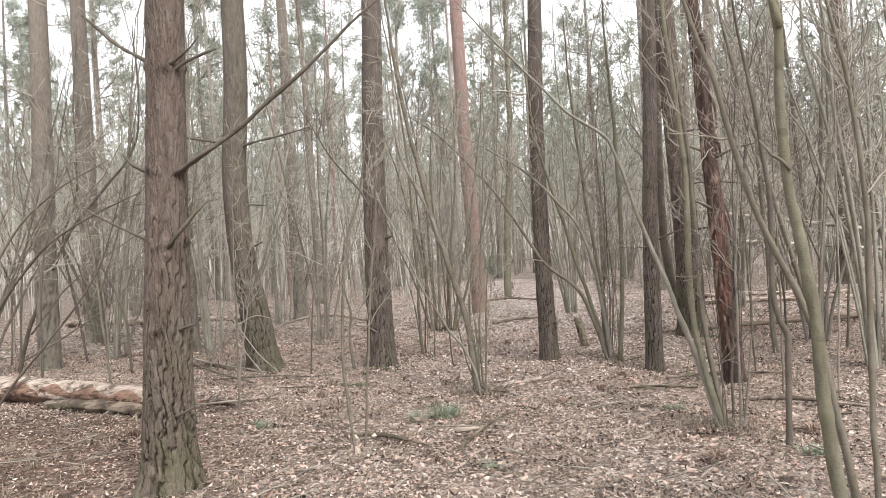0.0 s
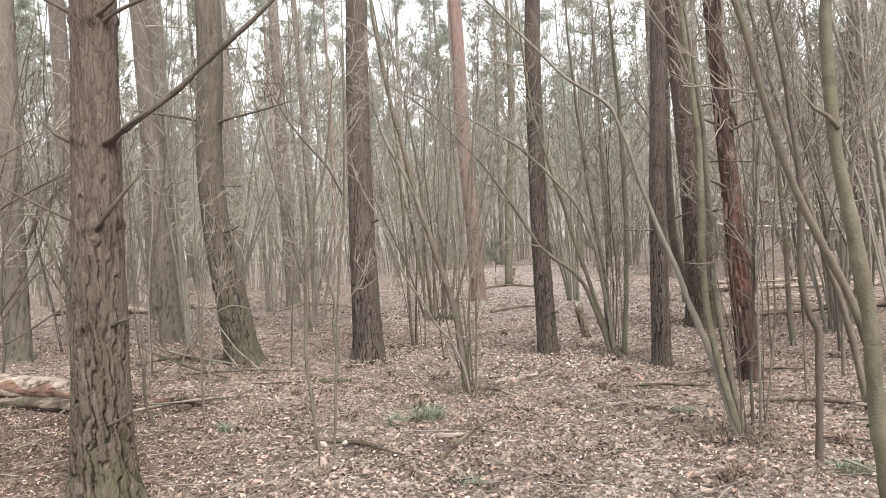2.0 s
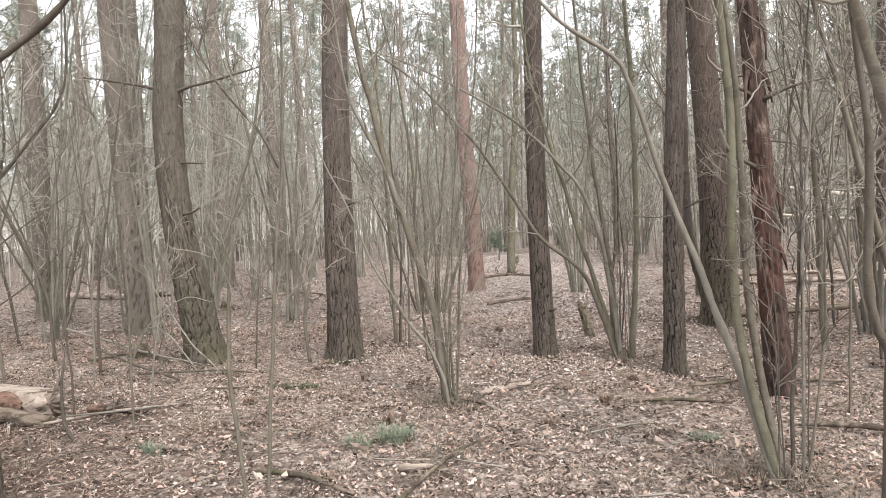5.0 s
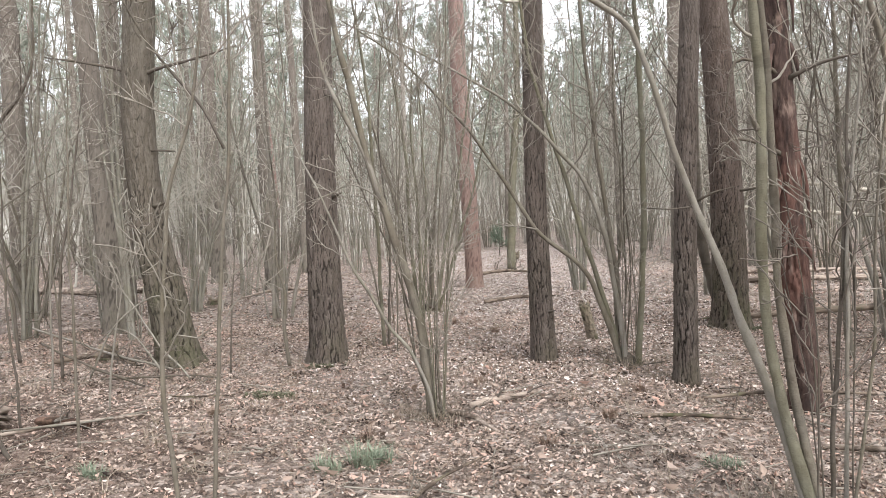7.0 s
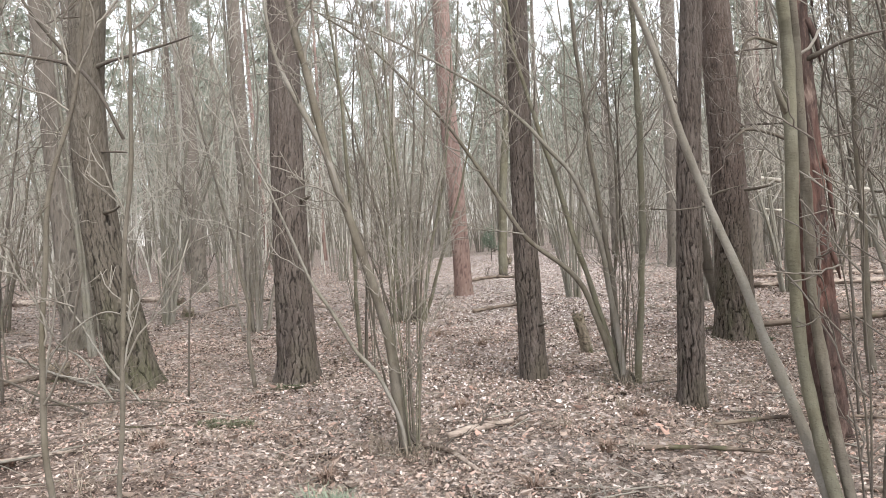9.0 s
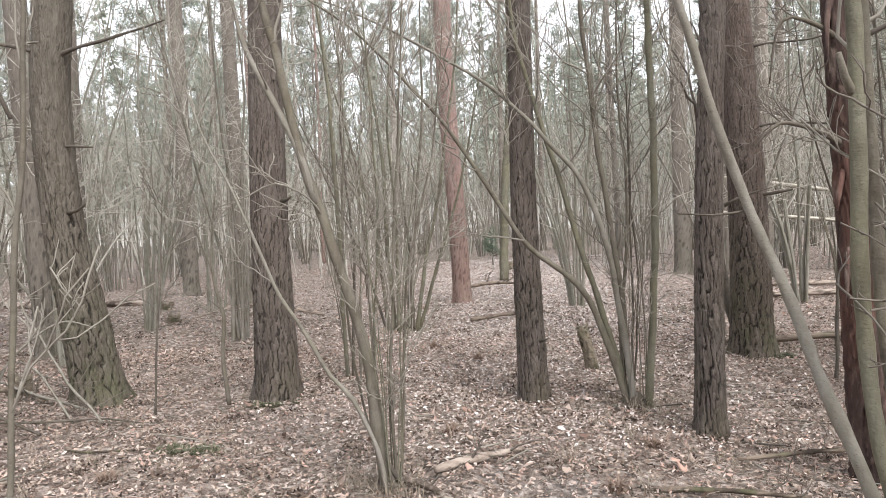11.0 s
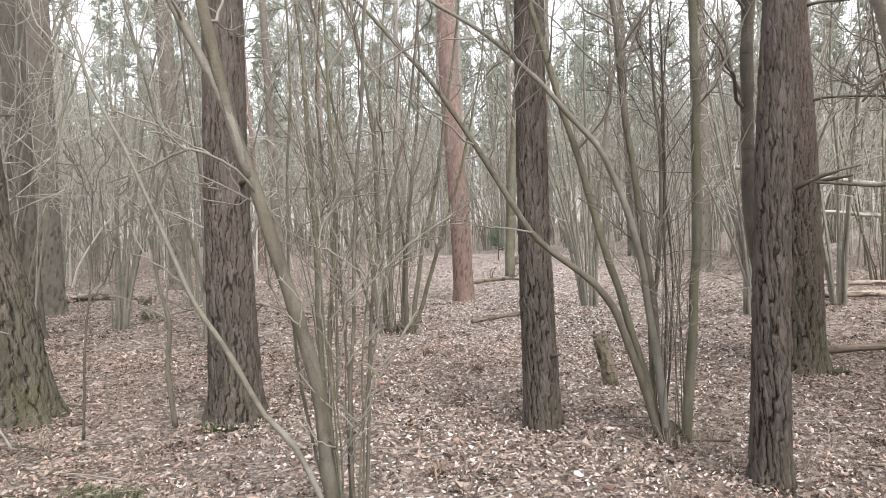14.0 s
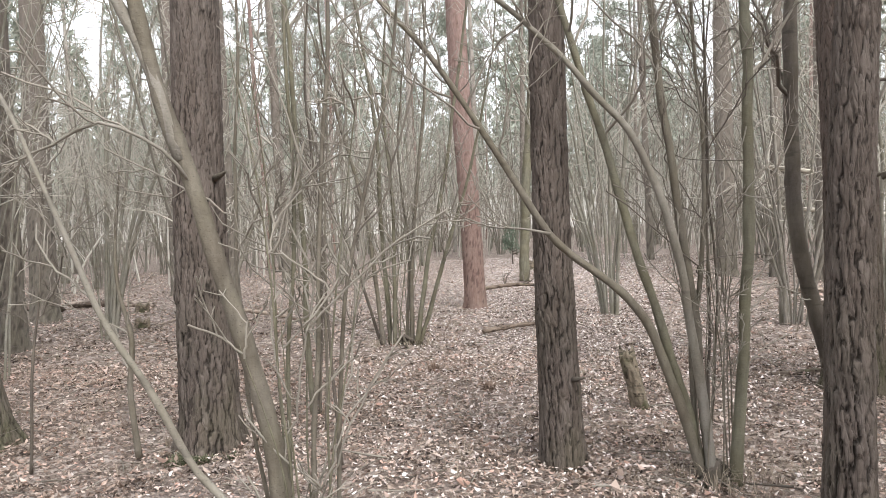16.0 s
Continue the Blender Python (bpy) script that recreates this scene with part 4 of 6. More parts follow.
def root_collar(bush, x, y, size, material, seed):
    """The knotted stool from which the stems grow."""
    r = np.random.default_rng(seed)
    s = Shape()
    n, k = 14, 5
    a = r.uniform(0, 6.283, n)
    u = np.linspace(0, 1, k)
    p = np.zeros((n, k, 3))
    far = size * r.uniform(0.35, 1.1, n)
    p[:, :, 0] = x + np.cos(a)[:, None] * far[:, None] * u[::-1]
    p[:, :, 1] = y + np.sin(a)[:, None] * far[:, None] * u[::-1]
    p[:, :, 2] = -0.02 + u[None] * r.uniform(0.03, 0.14, n)[:, None]
    tubes(s, p, np.linspace(0.012, 0.022, k)[None] * r.uniform(0.6, 1.3, n)[:, None], 6, True)
    part("root_collar", s, material, bush)
    t = Shape()
    blades(t, r, np.array([[x + r.normal(0, size), y + r.normal(0, size), 0] for _ in range(16)]), 14, 0.17, 0.0022, 0.12, 1.4)
    part("dry_grass", t, GRASS_DRY, bush, "dry grass round the foot", smooth=False, kind="stuff")


def shoots(bush, x, y, count, tall, spread, material, seed, thick=0.007):
    """Thin upright shoots from one stool."""
    r = np.random.default_rng(seed)
    for i in range(count):
        a, h = r.uniform(0, 6.283), tall * r.uniform(0.55, 1.1)
        bx, by = x + 0.1 * math.cos(a) * r.uniform(0.3, 1.2), y + 0.1 * math.sin(a) * r.uniform(0.3, 1.2)
        tx, ty = spread * r.normal(), spread * r.normal()
        pts = [(bx, by, 0, thick), (bx + tx * 0.25, by + ty * 0.25, h * 0.4, thick * 0.85), (bx + tx * 0.7, by + ty * 0.7, h * 0.75, thick * 0.6), (bx + tx * 1.2, by + ty * 1.2, h, thick * 0.25)]
        stem(bush, pts, material, seed * 50 + i, 4, 0.35, 2)


# the hazel beside the near pine
hazel = thing("hazel_shrub", (-4.1, 5.7, 0), "bare hazel with thin arching brown branches beside a pine", "shrub", "hazels along the walk")
stem(hazel, [(-4.1, 5.7, 0, 0.026), (-3.9, 5.65, 0.8, 0.023), (-3.6, 5.6, 1.3, 0.02), (-3.2, 5.5, 1.7, 0.016), (-2.75, 5.45, 1.95, 0.012), (-2.35, 5.4, 2.1, 0.006)], STEM_DARK, 301, 9, 0.6)
stem(hazel, [(-4.15, 5.75, 0, 0.024), (-4.0, 5.75, 0.9, 0.021), (-3.65, 5.7, 1.7, 0.017), (-3.2, 5.65, 2.15, 0.013), (-2.7, 5.6, 2.4, 0.006)], STEM, 302, 9, 0.6)
stem(hazel, [(-4.05, 5.65, 0, 0.022), (-3.7, 5.7, 0.5, 0.019), (-3.3, 5.7, 0.95, 0.016), (-2.9, 5.72, 1.5, 0.012), (-2.65, 5.75, 2.2, 0.006)], STEM_DARK, 303, 9, 0.55)
root_collar(hazel, -4.1, 5.7, 0.12, STEM_DARK, 304)

# the hazel in the middle of the glade
hazel = thing("hazel_shrub", (0.3, 7.1, 0), "bare hazel shrub with crossing grey-green stems", "shrub", "hazels along the walk")
stem(hazel, up([(0.29, 0, 0.06), (0.2, 0.75, 0.054), (0.08, 1.26, 0.048), (-0.09, 1.84, 0.042), (-0.22, 2.42, 0.037), (-0.34, 3.1, 0.032), (-0.5, 4.4, 0.015)], 7.12), STEM, 101, 14, span=(0.45, 1))
stem(hazel, up([(-0.03, 1.6, 0.03), (-0.07, 1.75, 0.034), (-0.14, 1.95, 0.032), (-0.33, 2.36, 0.026), (-0.42, 2.7, 0.016), (-0.5, 3.4, 0.009)], 7.11), STEM_PALE, 102, 6, 0.52)
stem(hazel, up([(0.3, 0, 0.021), (0.26, 0.26, 0.02), (0.14, 0.54, 0.021), (0.03, 0.67, 0.02), (-0.12, 0.94, 0.018), (-0.25, 1.17, 0.016), (-0.43, 1.61, 0.012), (-0.6, 2.0, 0.009), (-0.75, 2.5, 0.005)], 7.0), STEM_PALE, 103, 4, 0.52)
stem(hazel, [(0.0, 7.11, 1.53, 0.009), (-0.06, 7.06, 1.63, 0.009), (-0.22, 7.0, 1.71, 0.008), (-0.37, 7.0, 1.65, 0.007), (-0.56, 7.0, 1.59, 0.004)], STEM_PALE, 104, 4, 0.25)
stem(hazel, up([(0.34, 0, 0.016), (0.34, 0.7, 0.014), (0.38, 1.4, 0.012), (0.46, 2.2, 0.009), (0.5, 3.2, 0.005)], 7.15), STEM, 105, 11, 0.78)
stem(hazel, up([(0.36, 0, 0.014), (0.4, 0.6, 0.013), (0.44, 1.1, 0.011), (0.62, 1.9, 0.008), (0.7, 2.6, 0.004)], 7.2), STEM, 106, 9, 0.65)
stem(hazel, up([(0.26, 0, 0.013), (0.24, 0.8, 0.012), (0.3, 1.7, 0.01), (0.26, 2.7, 0.006)], 7.2), STEM_GREEN, 107, 9, 0.65)
stem(hazel, up([(0.3, 0, 0.012), (0.14, 0.5, 0.011), (0.08, 1.2, 0.01), (0.12, 2.1, 0.007), (0.05, 3.0, 0.004)], 7.25), STEM, 108, 9, 0.65)
shoots(hazel, 0.34, 7.15, 7, 1.9, 0.13, STEM_GREEN, 5)
root_collar(hazel, 0.3, 7.15, 0.16, STEM_DARK, 1)

# the hazel between the two slender pines
hazel = thing("hazel_shrub", (2.05, 8.62, 0), "bare hazel shrub with long stems arching far over", "shrub", "hazels along the walk")
stem(hazel, up([(2.0, 0, 0.046), (1.81, 0.62, 0.042), (1.64, 0.96, 0.037), (1.24, 1.31, 0.032), (0.93, 1.81, 0.027), (0.57, 2.35, 0.022), (0.02, 2.94, 0.015), (-0.5, 3.3, 0.007)], 8.62, -0.03), STEM, 111, 12, 0.78, span=(0.4, 1))
stem(hazel, up([(1.24, 1.31, 0.012), (1.1, 1.34, 0.009), (0.92, 1.36, 0.008), (0.72, 1.45, 0.004)], 8.55), STEM_PALE, 120, 4, 0.39)
stem(hazel, up([(0.76, 2.02, 0.012), (0.62, 2.08, 0.009), (0.42, 2.22, 0.004)], 8.55), STEM_PALE, 121, 3, 0.39)
stem(hazel, up([(2.04, 0, 0.046), (1.89, 1.13, 0.036), (1.7, 1.7, 0.032), (1.48, 1.99, 0.028), (1.27, 2.24, 0.025), (0.87, 2.58, 0.02), (0.02, 3.06, 0.012), (-0.5, 3.25, 0.006)], 8.6, -0.04), STEM_PALE, 112, 12, 0.78, span=(0.4, 1))
stem(hazel, up([(2.02, 0, 0.042), (1.72, 1.13, 0.039), (1.54, 1.75, 0.034), (1.35, 2.4, 0.03), (1.22, 3.05, 0.024), (1.1, 4.2, 0.012)], 8.64), STEM_GREEN, 113, 14, span=(0.4, 1))
stem(hazel, up([(2.06, 0, 0.044), (1.96, 1.08, 0.038), (1.85, 2.02, 0.033), (1.75, 3.02, 0.028), (1.68, 4.4, 0.014)], 8.68), STEM, 114, 14, span=(0.35, 1))
stem(hazel, up([(2.14, 0, 0.052), (2.2, 0.9, 0.046), (2.24, 1.91, 0.042), (2.21, 2.98, 0.037), (2.15, 4.6, 0.018)], 8.55), STEM_GREEN, 115, 14, span=(0.4, 1))
stem(hazel, up([(2.0, 0, 0.028), (1.98, 0.6, 0.026), (2.06, 1.4, 0.02), (2.02, 2.6, 0.014), (2.1, 3.8, 0.006)], 8.7), STEM, 116, 12)
stem(hazel, up([(2.08, 0, 0.016), (2.1, 1.0, 0.014), (2.12, 2.0, 0.011), (2.05, 3.2, 0.006)], 8.8), STEM_DARK, 117, 9)
stem(hazel, up([(2.1, 0, 0.014), (2.16, 1.0, 0.012), (2.12, 2.0, 0.009), (2.2, 3.0, 0.005)], 8.85), STEM_DARK, 118, 9)
shoots(hazel, 2.06, 8.62, 8, 1.9, 0.14, STEM, 6)
root_collar(hazel, 2.06, 8.6, 0.2, STEM_DARK, 2)

# the leaning hazel beside the dead trunk
hazel = thing("hazel_shrub", (2.08, 5.2, 0), "leaning hazel with smooth grey-green stems and a low fork", "shrub", "hazels along the walk")
stem(hazel, [(2.05, 5.2, 0, 0.048), (1.99, 5.36, 0.4, 0.04), (1.85, 5.6, 1.0, 0.032), (1.73, 5.7, 1.44, 0.028), (1.61, 5.68, 1.8, 0.025), (1.46, 5.66, 2.25, 0.021), (1.37, 5.65, 2.39, 0.022), (1.06, 5.64, 2.6, 0.018), (0.74, 5.62, 2.95, 0.014), (0.44, 5.6, 3.28, 0.01), (0.2, 5.58, 3.56, 0.008), (-0.3, 5.5, 4.1, 0.004)], STEM_PALE, 131, 10, 0.6, span=(0.55, 1))
stem(hazel, [(2.06, 5.2, 0, 0.044), (1.97, 5.32, 0.5, 0.04), (1.94, 5.42, 1.1, 0.039), (1.97, 5.5, 1.75, 0.04), (1.95, 5.52, 2.5, 0.034), (1.88, 5.6, 3.6, 0.024), (1.8, 5.7, 4.8, 0.01)], STEM_GREEN, 132, 13, 0.8, span=(0.45, 1))
stem(hazel, [(2.1, 5.22, 0, 0.038), (2.04, 5.36, 0.5, 0.034), (2.03, 5.46, 1.0, 0.032), (2.06, 5.55, 1.5, 0.032), (2.02, 5.6, 2.4, 0.025), (1.95, 5.7, 3.6, 0.012)], STEM, 133, 12, 0.8, span=(0.45, 1))
stem(hazel, [(1.97, 5.5, 1.78, 0.026), (1.93, 5.48, 1.84, 0.02), (1.9, 5.46, 1.91, 0.014)], STEM, 134, 0)
stem(hazel, [(1.73, 5.72, 1.45, 0.008), (1.6, 5.7, 1.44, 0.006), (1.48, 5.68, 1.45, 0.004)], STEM_DARK, 138, 0)
stem(hazel, up([(2.16, 0, 0.018), (2.2, 0.8, 0.016), (2.24, 1.6, 0.012), (2.34, 2.8, 0.006)], 5.28), STEM_DARK, 135, 9, 0.65)
stem(hazel, up([(2.2, 0, 0.016), (2.22, 0.8, 0.014), (2.26, 1.6, 0.011), (2.34, 2.6, 0.006)], 5.25), STEM_PALE, 136, 9, 0.65)
stem(hazel, up([(2.2, 0, 0.013), (2.3, 0.8, 0.011), (2.36, 1.7, 0.008), (2.5, 2.7, 0.004)], 5.2), STEM, 137, 8, 0.65)
shoots(hazel, 2.12, 5.22, 4, 1.6, 0.12, STEM_DARK, 7)
root_collar(hazel, 2.1, 5.22, 0.14, STEM_DARK, 3)

# the near smooth stems at the side of the path
alder = thing("hazel_shrub", (1.9, 3.3, 0), "tall smooth green-grey stem with a forked top", "shrub", "hazels along the walk")
stem(alder, up([(1.84, 0, 0.06), (1.74, 0.757, 0.05), (1.7, 1.316, 0.045), (1.635, 1.823, 0.038), (1.635, 2.32, 0.036), (1.61, 2.59, 0.034), (1.5, 3.4, 0.02), (1.4, 4.2, 0.009)], 3.22), STEM_GREEN, 141, 7, 0.6, span=(0.6, 1))
stem(alder, up([(1.64, 1.79, 0.018), (1.6, 1.84, 0.014), (1.55, 1.87, 0.011), (1.5, 1.94, 0.006)], 3.2), STEM, 142, 0)
stem(alder, up([(1.63, 2.46, 0.028), (1.58, 2.64, 0.024), (1.46, 2.95, 0.016), (1.3, 3.4, 0.008)], 3.2), STEM_GREEN, 143, 4)
stem(alder, up([(2.02, 0, 0.036), (1.91, 0.62, 0.031), (1.79, 1.08, 0.028), (1.66, 1.4, 0.026), (1.52, 1.79, 0.024), (1.41, 2.26, 0.021), (1.29, 2.58, 0.017), (1.1, 3.2, 0.009)], 3.42), STEM, 144, 7, 0.6, span=(0.6, 1))
root_collar(alder, 1.92, 3.3, 0.12, STEM_DARK, 4)
alder = thing("sapling", (2.3, 3.7, 0), "smooth grey sapling bending at the top", "sapling", "saplings by the path")
stem(alder, up([(2.27, 0, 0.028), (2.28, 0.79, 0.026), (2.29, 1.51, 0.023), (2.26, 2.12, 0.02), (2.18, 2.61, 0.017), (2.0, 3.4, 0.008)], 3.7), STEM, 151, 11, 0.78, span=(0.45, 1))
alder = thing("sapling", (2.29, 4.7, 0), "crooked dark sapling with a sharp bend", "sapling", "saplings by the path")
stem(alder, up([(2.29, 0, 0.034), (2.32, 0.6, 0.034), (2.33, 0.8, 0.034), (2.26, 1.0, 0.032), (2.25, 1.72, 0.028), (2.18, 2.4, 0.022), (2.05, 3.4, 0.01)], 4.7), STEM_DARK, 152, 8, 0.6, span=(0.4, 1))
alder = thing("sapling", (3.23, 5.74, 0), "smooth grey sapling leaning over the path", "sapling", "saplings by the path")
stem(alder, up([(3.23, 0, 0.044), (3.06, 0.82, 0.038), (2.96, 1.15, 0.034), (2.72, 2.1, 0.027), (2.5, 3.0, 0.022), (2.3, 4.2, 0.01)], 5.74), STEM, 153, 11, 0.8, span=(0.4, 1))
alder = thing("sapling", (4.05, 8.5, 0), "short thick grey sapling beside the log", "sapling", "saplings by the path")
stem(alder, up([(4.06, 0, 0.064), (4.03, 0.5, 0.05), (4.01, 1.25, 0.045), (3.98, 2.2, 0.036), (3.9, 3.8, 0.018)], 8.5), STEM, 154, 12)
alder = thing("sapling", (5.53, 10.34, 0), "smooth grey sapling by the fallen log", "sapling", "saplings by the path")
stem(alder, up([(5.53, 0, 0.09), (5.5, 1.2, 0.075), (5.42, 2.8, 0.06), (5.3, 5, 0.03)], 10.34), STEM, 155, 16)
alder = thing("sapling", (3.9, 11.2, 0), "grey trunk bending out and rising beside a pine", "sapling", "saplings by the path")
stem(alder, up([(3.84, 0, 0.115), (3.7, 0.6, 0.108), (3.6, 1.05, 0.104), (3.54, 1.8, 0.1), (3.56, 3.3, 0.094), (3.6, 6.0, 0.06)], 11.0), STEM_DARK, 156, 14, 0.9, span=(0.35, 1))
# the greenish hazel farther down the glade
hazel = thing("hazel_shrub", (-0.05, 13.0, 0), "greenish hazel with stems fanning out widely", "shrub", "hazels along the walk")
for i, (pts, mat) in enumerate((
        ([(0.12, 0, 0.05), (0.3, 1.0, 0.042), (0.56, 2.2, 0.034), (0.84, 4.0, 0.022), (0.95, 5.6, 0.01)], STEM_GREEN),
        ([(0.15, 0, 0.045), (0.45, 0.9, 0.038), (0.8, 2.0, 0.028), (1.1, 3.3, 0.016), (1.2, 4.6, 0.007)], STEM_GREEN),
        ([(0.06, 0, 0.045), (0.12, 1.3, 0.038), (0.3, 2.8, 0.028), (0.36, 4.6, 0.014)], STEM),
        ([(-0.2, 0, 0.05), (-0.26, 1.5, 0.042), (-0.3, 2.8, 0.034), (-0.6, 4.7, 0.02), (-0.9, 6.2, 0.01)], STEM_GREEN),
        ([(-0.26, 0, 0.045), (-0.4, 1.4, 0.036), (-0.75, 2.9, 0.024), (-1.2, 4.4, 0.01)], STEM),
        ([(-0.14, 0, 0.04), (-0.1, 1.4, 0.034), (-0.16, 3.0, 0.024), (0.0, 4.8, 0.01)], STEM_GREEN),
        ([(-0.3, 0, 0.03), (-0.6, 1.0, 0.026), (-1.0, 2.0, 0.018), (-1.5, 3.2, 0.008)], STEM_DARK),
        ([(0.0, 0, 0.03), (0.05, 1.1, 0.025), (-0.02, 2.4, 0.018), (0.15, 3.9, 0.008)], STEM))):
    stem(hazel, up(pts, 12.9 + 0.05 * (i % 4)), mat, 241 + i, 13, 1.0, span=(0.2, 1))
shoots(hazel, -0.05, 13.0, 8, 2.2, 0.3, STEM_GREEN, 8, 0.01)
root_collar(hazel, -0.05, 13.0, 0.25, STEM_DARK, 5)
# a small clump by the stout pine
hazel = thing("hazel_shrub", (-0.38, 9.98, 0), "slim upright hazel clump beside a pine", "shrub", "hazels along the walk")
stem(hazel, up([(-0.38, 0, 0.034), (-0.41, 1.49, 0.032), (-0.44, 2.72, 0.027), (-0.62, 4.39, 0.018), (-0.8, 5.4, 0.008)], 9.98), STEM_GREEN, 231, 12, 0.9)
stem(hazel, up([(-0.34, 0, 0.022), (-0.28, 1.2, 0.02), (-0.34, 2.6, 0.014), (-0.2, 4.0, 0.006)], 10.02), STEM_DARK, 232, 10, 0.8)
shoots(hazel, -0.38, 10.0, 4, 1.8, 0.2, STEM, 9, 0.009)
# dark crooked saplings in the undergrowth beyond the log
sap = thing("sapling", (-6.61, 10.54, 0), "dark sapling arching high over the undergrowth", "sapling", "dark saplings in the undergrowth")
stem(sap, up([(-6.61, 0, 0.05), (-6.34, 0.85, 0.046), (-5.78, 2.0, 0.04), (-5.24, 2.67, 0.034), (-4.68, 3.33, 0.028), (-4.56, 3.98, 0.022), (-4.59, 5.3, 0.01)], 10.54), STEM_DARK, 251, 12, 0.9)
stem(sap, up([(-6.4, 0.2, 0.026), (-5.79, 0.51, 0.022), (-5.0, 1.02, 0.014), (-4.5, 1.5, 0.007)], 10.3), STEM, 252, 8, 0.6)
stem(sap, up([(-6.25, 0.6, 0.026), (-5.58, 1.35, 0.02), (-4.52, 2.05, 0.012), (-4.0, 2.3, 0.006)], 10.3), STEM, 253, 8, 0.6)
sap = thing("sapling", (-6.02, 11.42, 0), "dark sapling with a kinked stem", "sapling", "dark saplings in the undergrowth")
stem(sap, up([(-6.02, 0, 0.034), (-6.12, 0.76, 0.034), (-6.33, 2.0, 0.03), (-6.06, 2.74, 0.026), (-6.02, 4.34, 0.018), (-5.9, 5.6, 0.008)], 11.42), STEM_DARK, 254, 12, 0.9)
sap = thing("sapling", (-4.58, 9.9, 0), "dark sapling leaning over the undergrowth", "sapling", "dark saplings in the undergrowth")
stem(sap, up([(-4.58, 0, 0.032), (-4.65, 0.82, 0.03), (-4.94, 1.57, 0.026), (-5.23, 2.33, 0.02), (-5.5, 3.6, 0.009)], 9.9), STEM_DARK, 255, 12, 0.9)
for i, (x, y, h, lean) in enumerate(((-5.3, 8.9, 4.0, 0.5), (-4.0, 8.1, 3.4, -0.6), (-5.9, 9.4, 4.6, 0.9), (-3.5, 8.9, 3.2, 0.4), (-7.2, 11.3, 4.4, 0.7), (3.9, 9.2, 3.8, 0.5), (4.3, 8.0, 3.6, -0.5), (3.7, 6.9, 3.4, 0.6), (4.9, 9.9, 4.2, -0.6), (6.3, 9.4, 4.0, 0.6), (5.0, 8.6, 3.6, 0.8))):
    sap = thing("sapling", (x, y, 0), "slim dark sapling, forking and crooked", "sapling", "dark saplings in the undergrowth")
    stem(sap, [(x, y, 0, 0.026), (x + lean * 0.15, y, h * 0.35, 0.023), (x + lean * 0.5, y + 0.1, h * 0.65, 0.017), (x + lean, y + 0.1, h, 0.007)], (STEM_DARK, STEM, STEM_DARK)[i % 3], 260 + i, 12, 0.9)
    stem(sap, [(x + lean * 0.15, y, h * 0.35, 0.016), (x - lean * 0.3, y + 0.05, h * 0.6, 0.012), (x - lean * 0.55, y + 0.1, h * 0.95, 0.005)], STEM_DARK, 280 + i, 8, 0.7)
# thin saplings left of the path
sap = thing("sapling", (-0.74, 5.15, 0), "thin pale sapling, nearly straight", "sapling", "saplings by the path")
stem(sap, up([(-0.74, 0, 0.018), (-0.79, 0.73, 0.018), (-0.75, 1.5, 0.015), (-0.6, 2.0, 0.012), (-0.5, 2.6, 0.006)], 5.16), STEM, 161, 9, 0.52, label="pale smooth stem")
sap = thing("sapling", (-0.68, 5.32, 0), "thin sapling with a dark side branch", "sapling", "saplings by the path")
stem(sap, up([(-0.69, 0, 0.017), (-0.63, 0.75, 0.016), (-0.53, 1.64, 0.014), (-0.5, 2.1, 0.012), (-0.48, 2.8, 0.006)], 5.35), STEM, 162, 8, 0.52)
stem(sap, up([(-0.52, 1.8, 0.01), (-0.6, 1.98, 0.011), (-0.72, 2.13, 0.01), (-0.87, 2.34, 0.008), (-1.1, 2.75, 0.004)], 5.3), STEM_DARK, 163, 6, 0.52)
for i, (x, y, h, lean) in enumerate(((-2.05, 6.63, 2.4, 0.03), (-2.82, 7.2, 1.9, -0.1), (-3.3, 8.4, 2.6, 0.2), (-3.9, 9.6, 3.0, -0.15), (-1.8, 8.9, 1.4, 0.12), (-2.35, 7.6, 1.2, 0.2), (3.1, 6.4, 2.8, 0.08), (3.3, 7.4, 3.0, -0.1), (3.5, 6.2, 2.6, 0.2), (-0.2, 9.6, 2.2, 0.1), (0.05, 8.9, 1.6, -0.12))):
    sap = thing("sapling", (x, y, 0), "thin bare sapling with fine twigs", "sapling", "saplings by the path")
    stem(sap, [(x, y, 0, 0.016), (x + lean * 0.3, y, h * 0.4, 0.014), (x + lean * 0.6, y + 0.05, h * 0.75, 0.01), (x + lean, y + 0.1, h * 1.3, 0.004)], (STEM, STEM_DARK, STEM_PALE)[i % 3], 170 + i, 7, 0.5)


sap = thing("sapling", (-1.28, 9.14, 0), "short crooked sapling beside a stout pine", "sapling", "saplings by the path")
stem(sap, up([(-1.27, 0, 0.034), (-1.31, 0.4, 0.03), (-1.28, 0.75, 0.026), (-1.35, 1.15, 0.017), (-1.3, 1.8, 0.008)], 9.14), STEM, 195, 8, 0.5)
sap = thing("dead_sapling", (-2.42, 6.45, 0), "broken dead sapling standing in the litter", "sapling")
stem(sap, [(-2.38, 6.45, 0, 0.022), (-2.46, 6.45, 0.14, 0.022), (-2.47, 6.45, 0.45, 0.019), (-2.44, 6.45, 0.62, 0.014)], STEM_DARK, 196, 4, 0.25)
sap = thing("young_tree", (1.92, 21.1, 0), "slim smooth grey-green young tree", "tree")
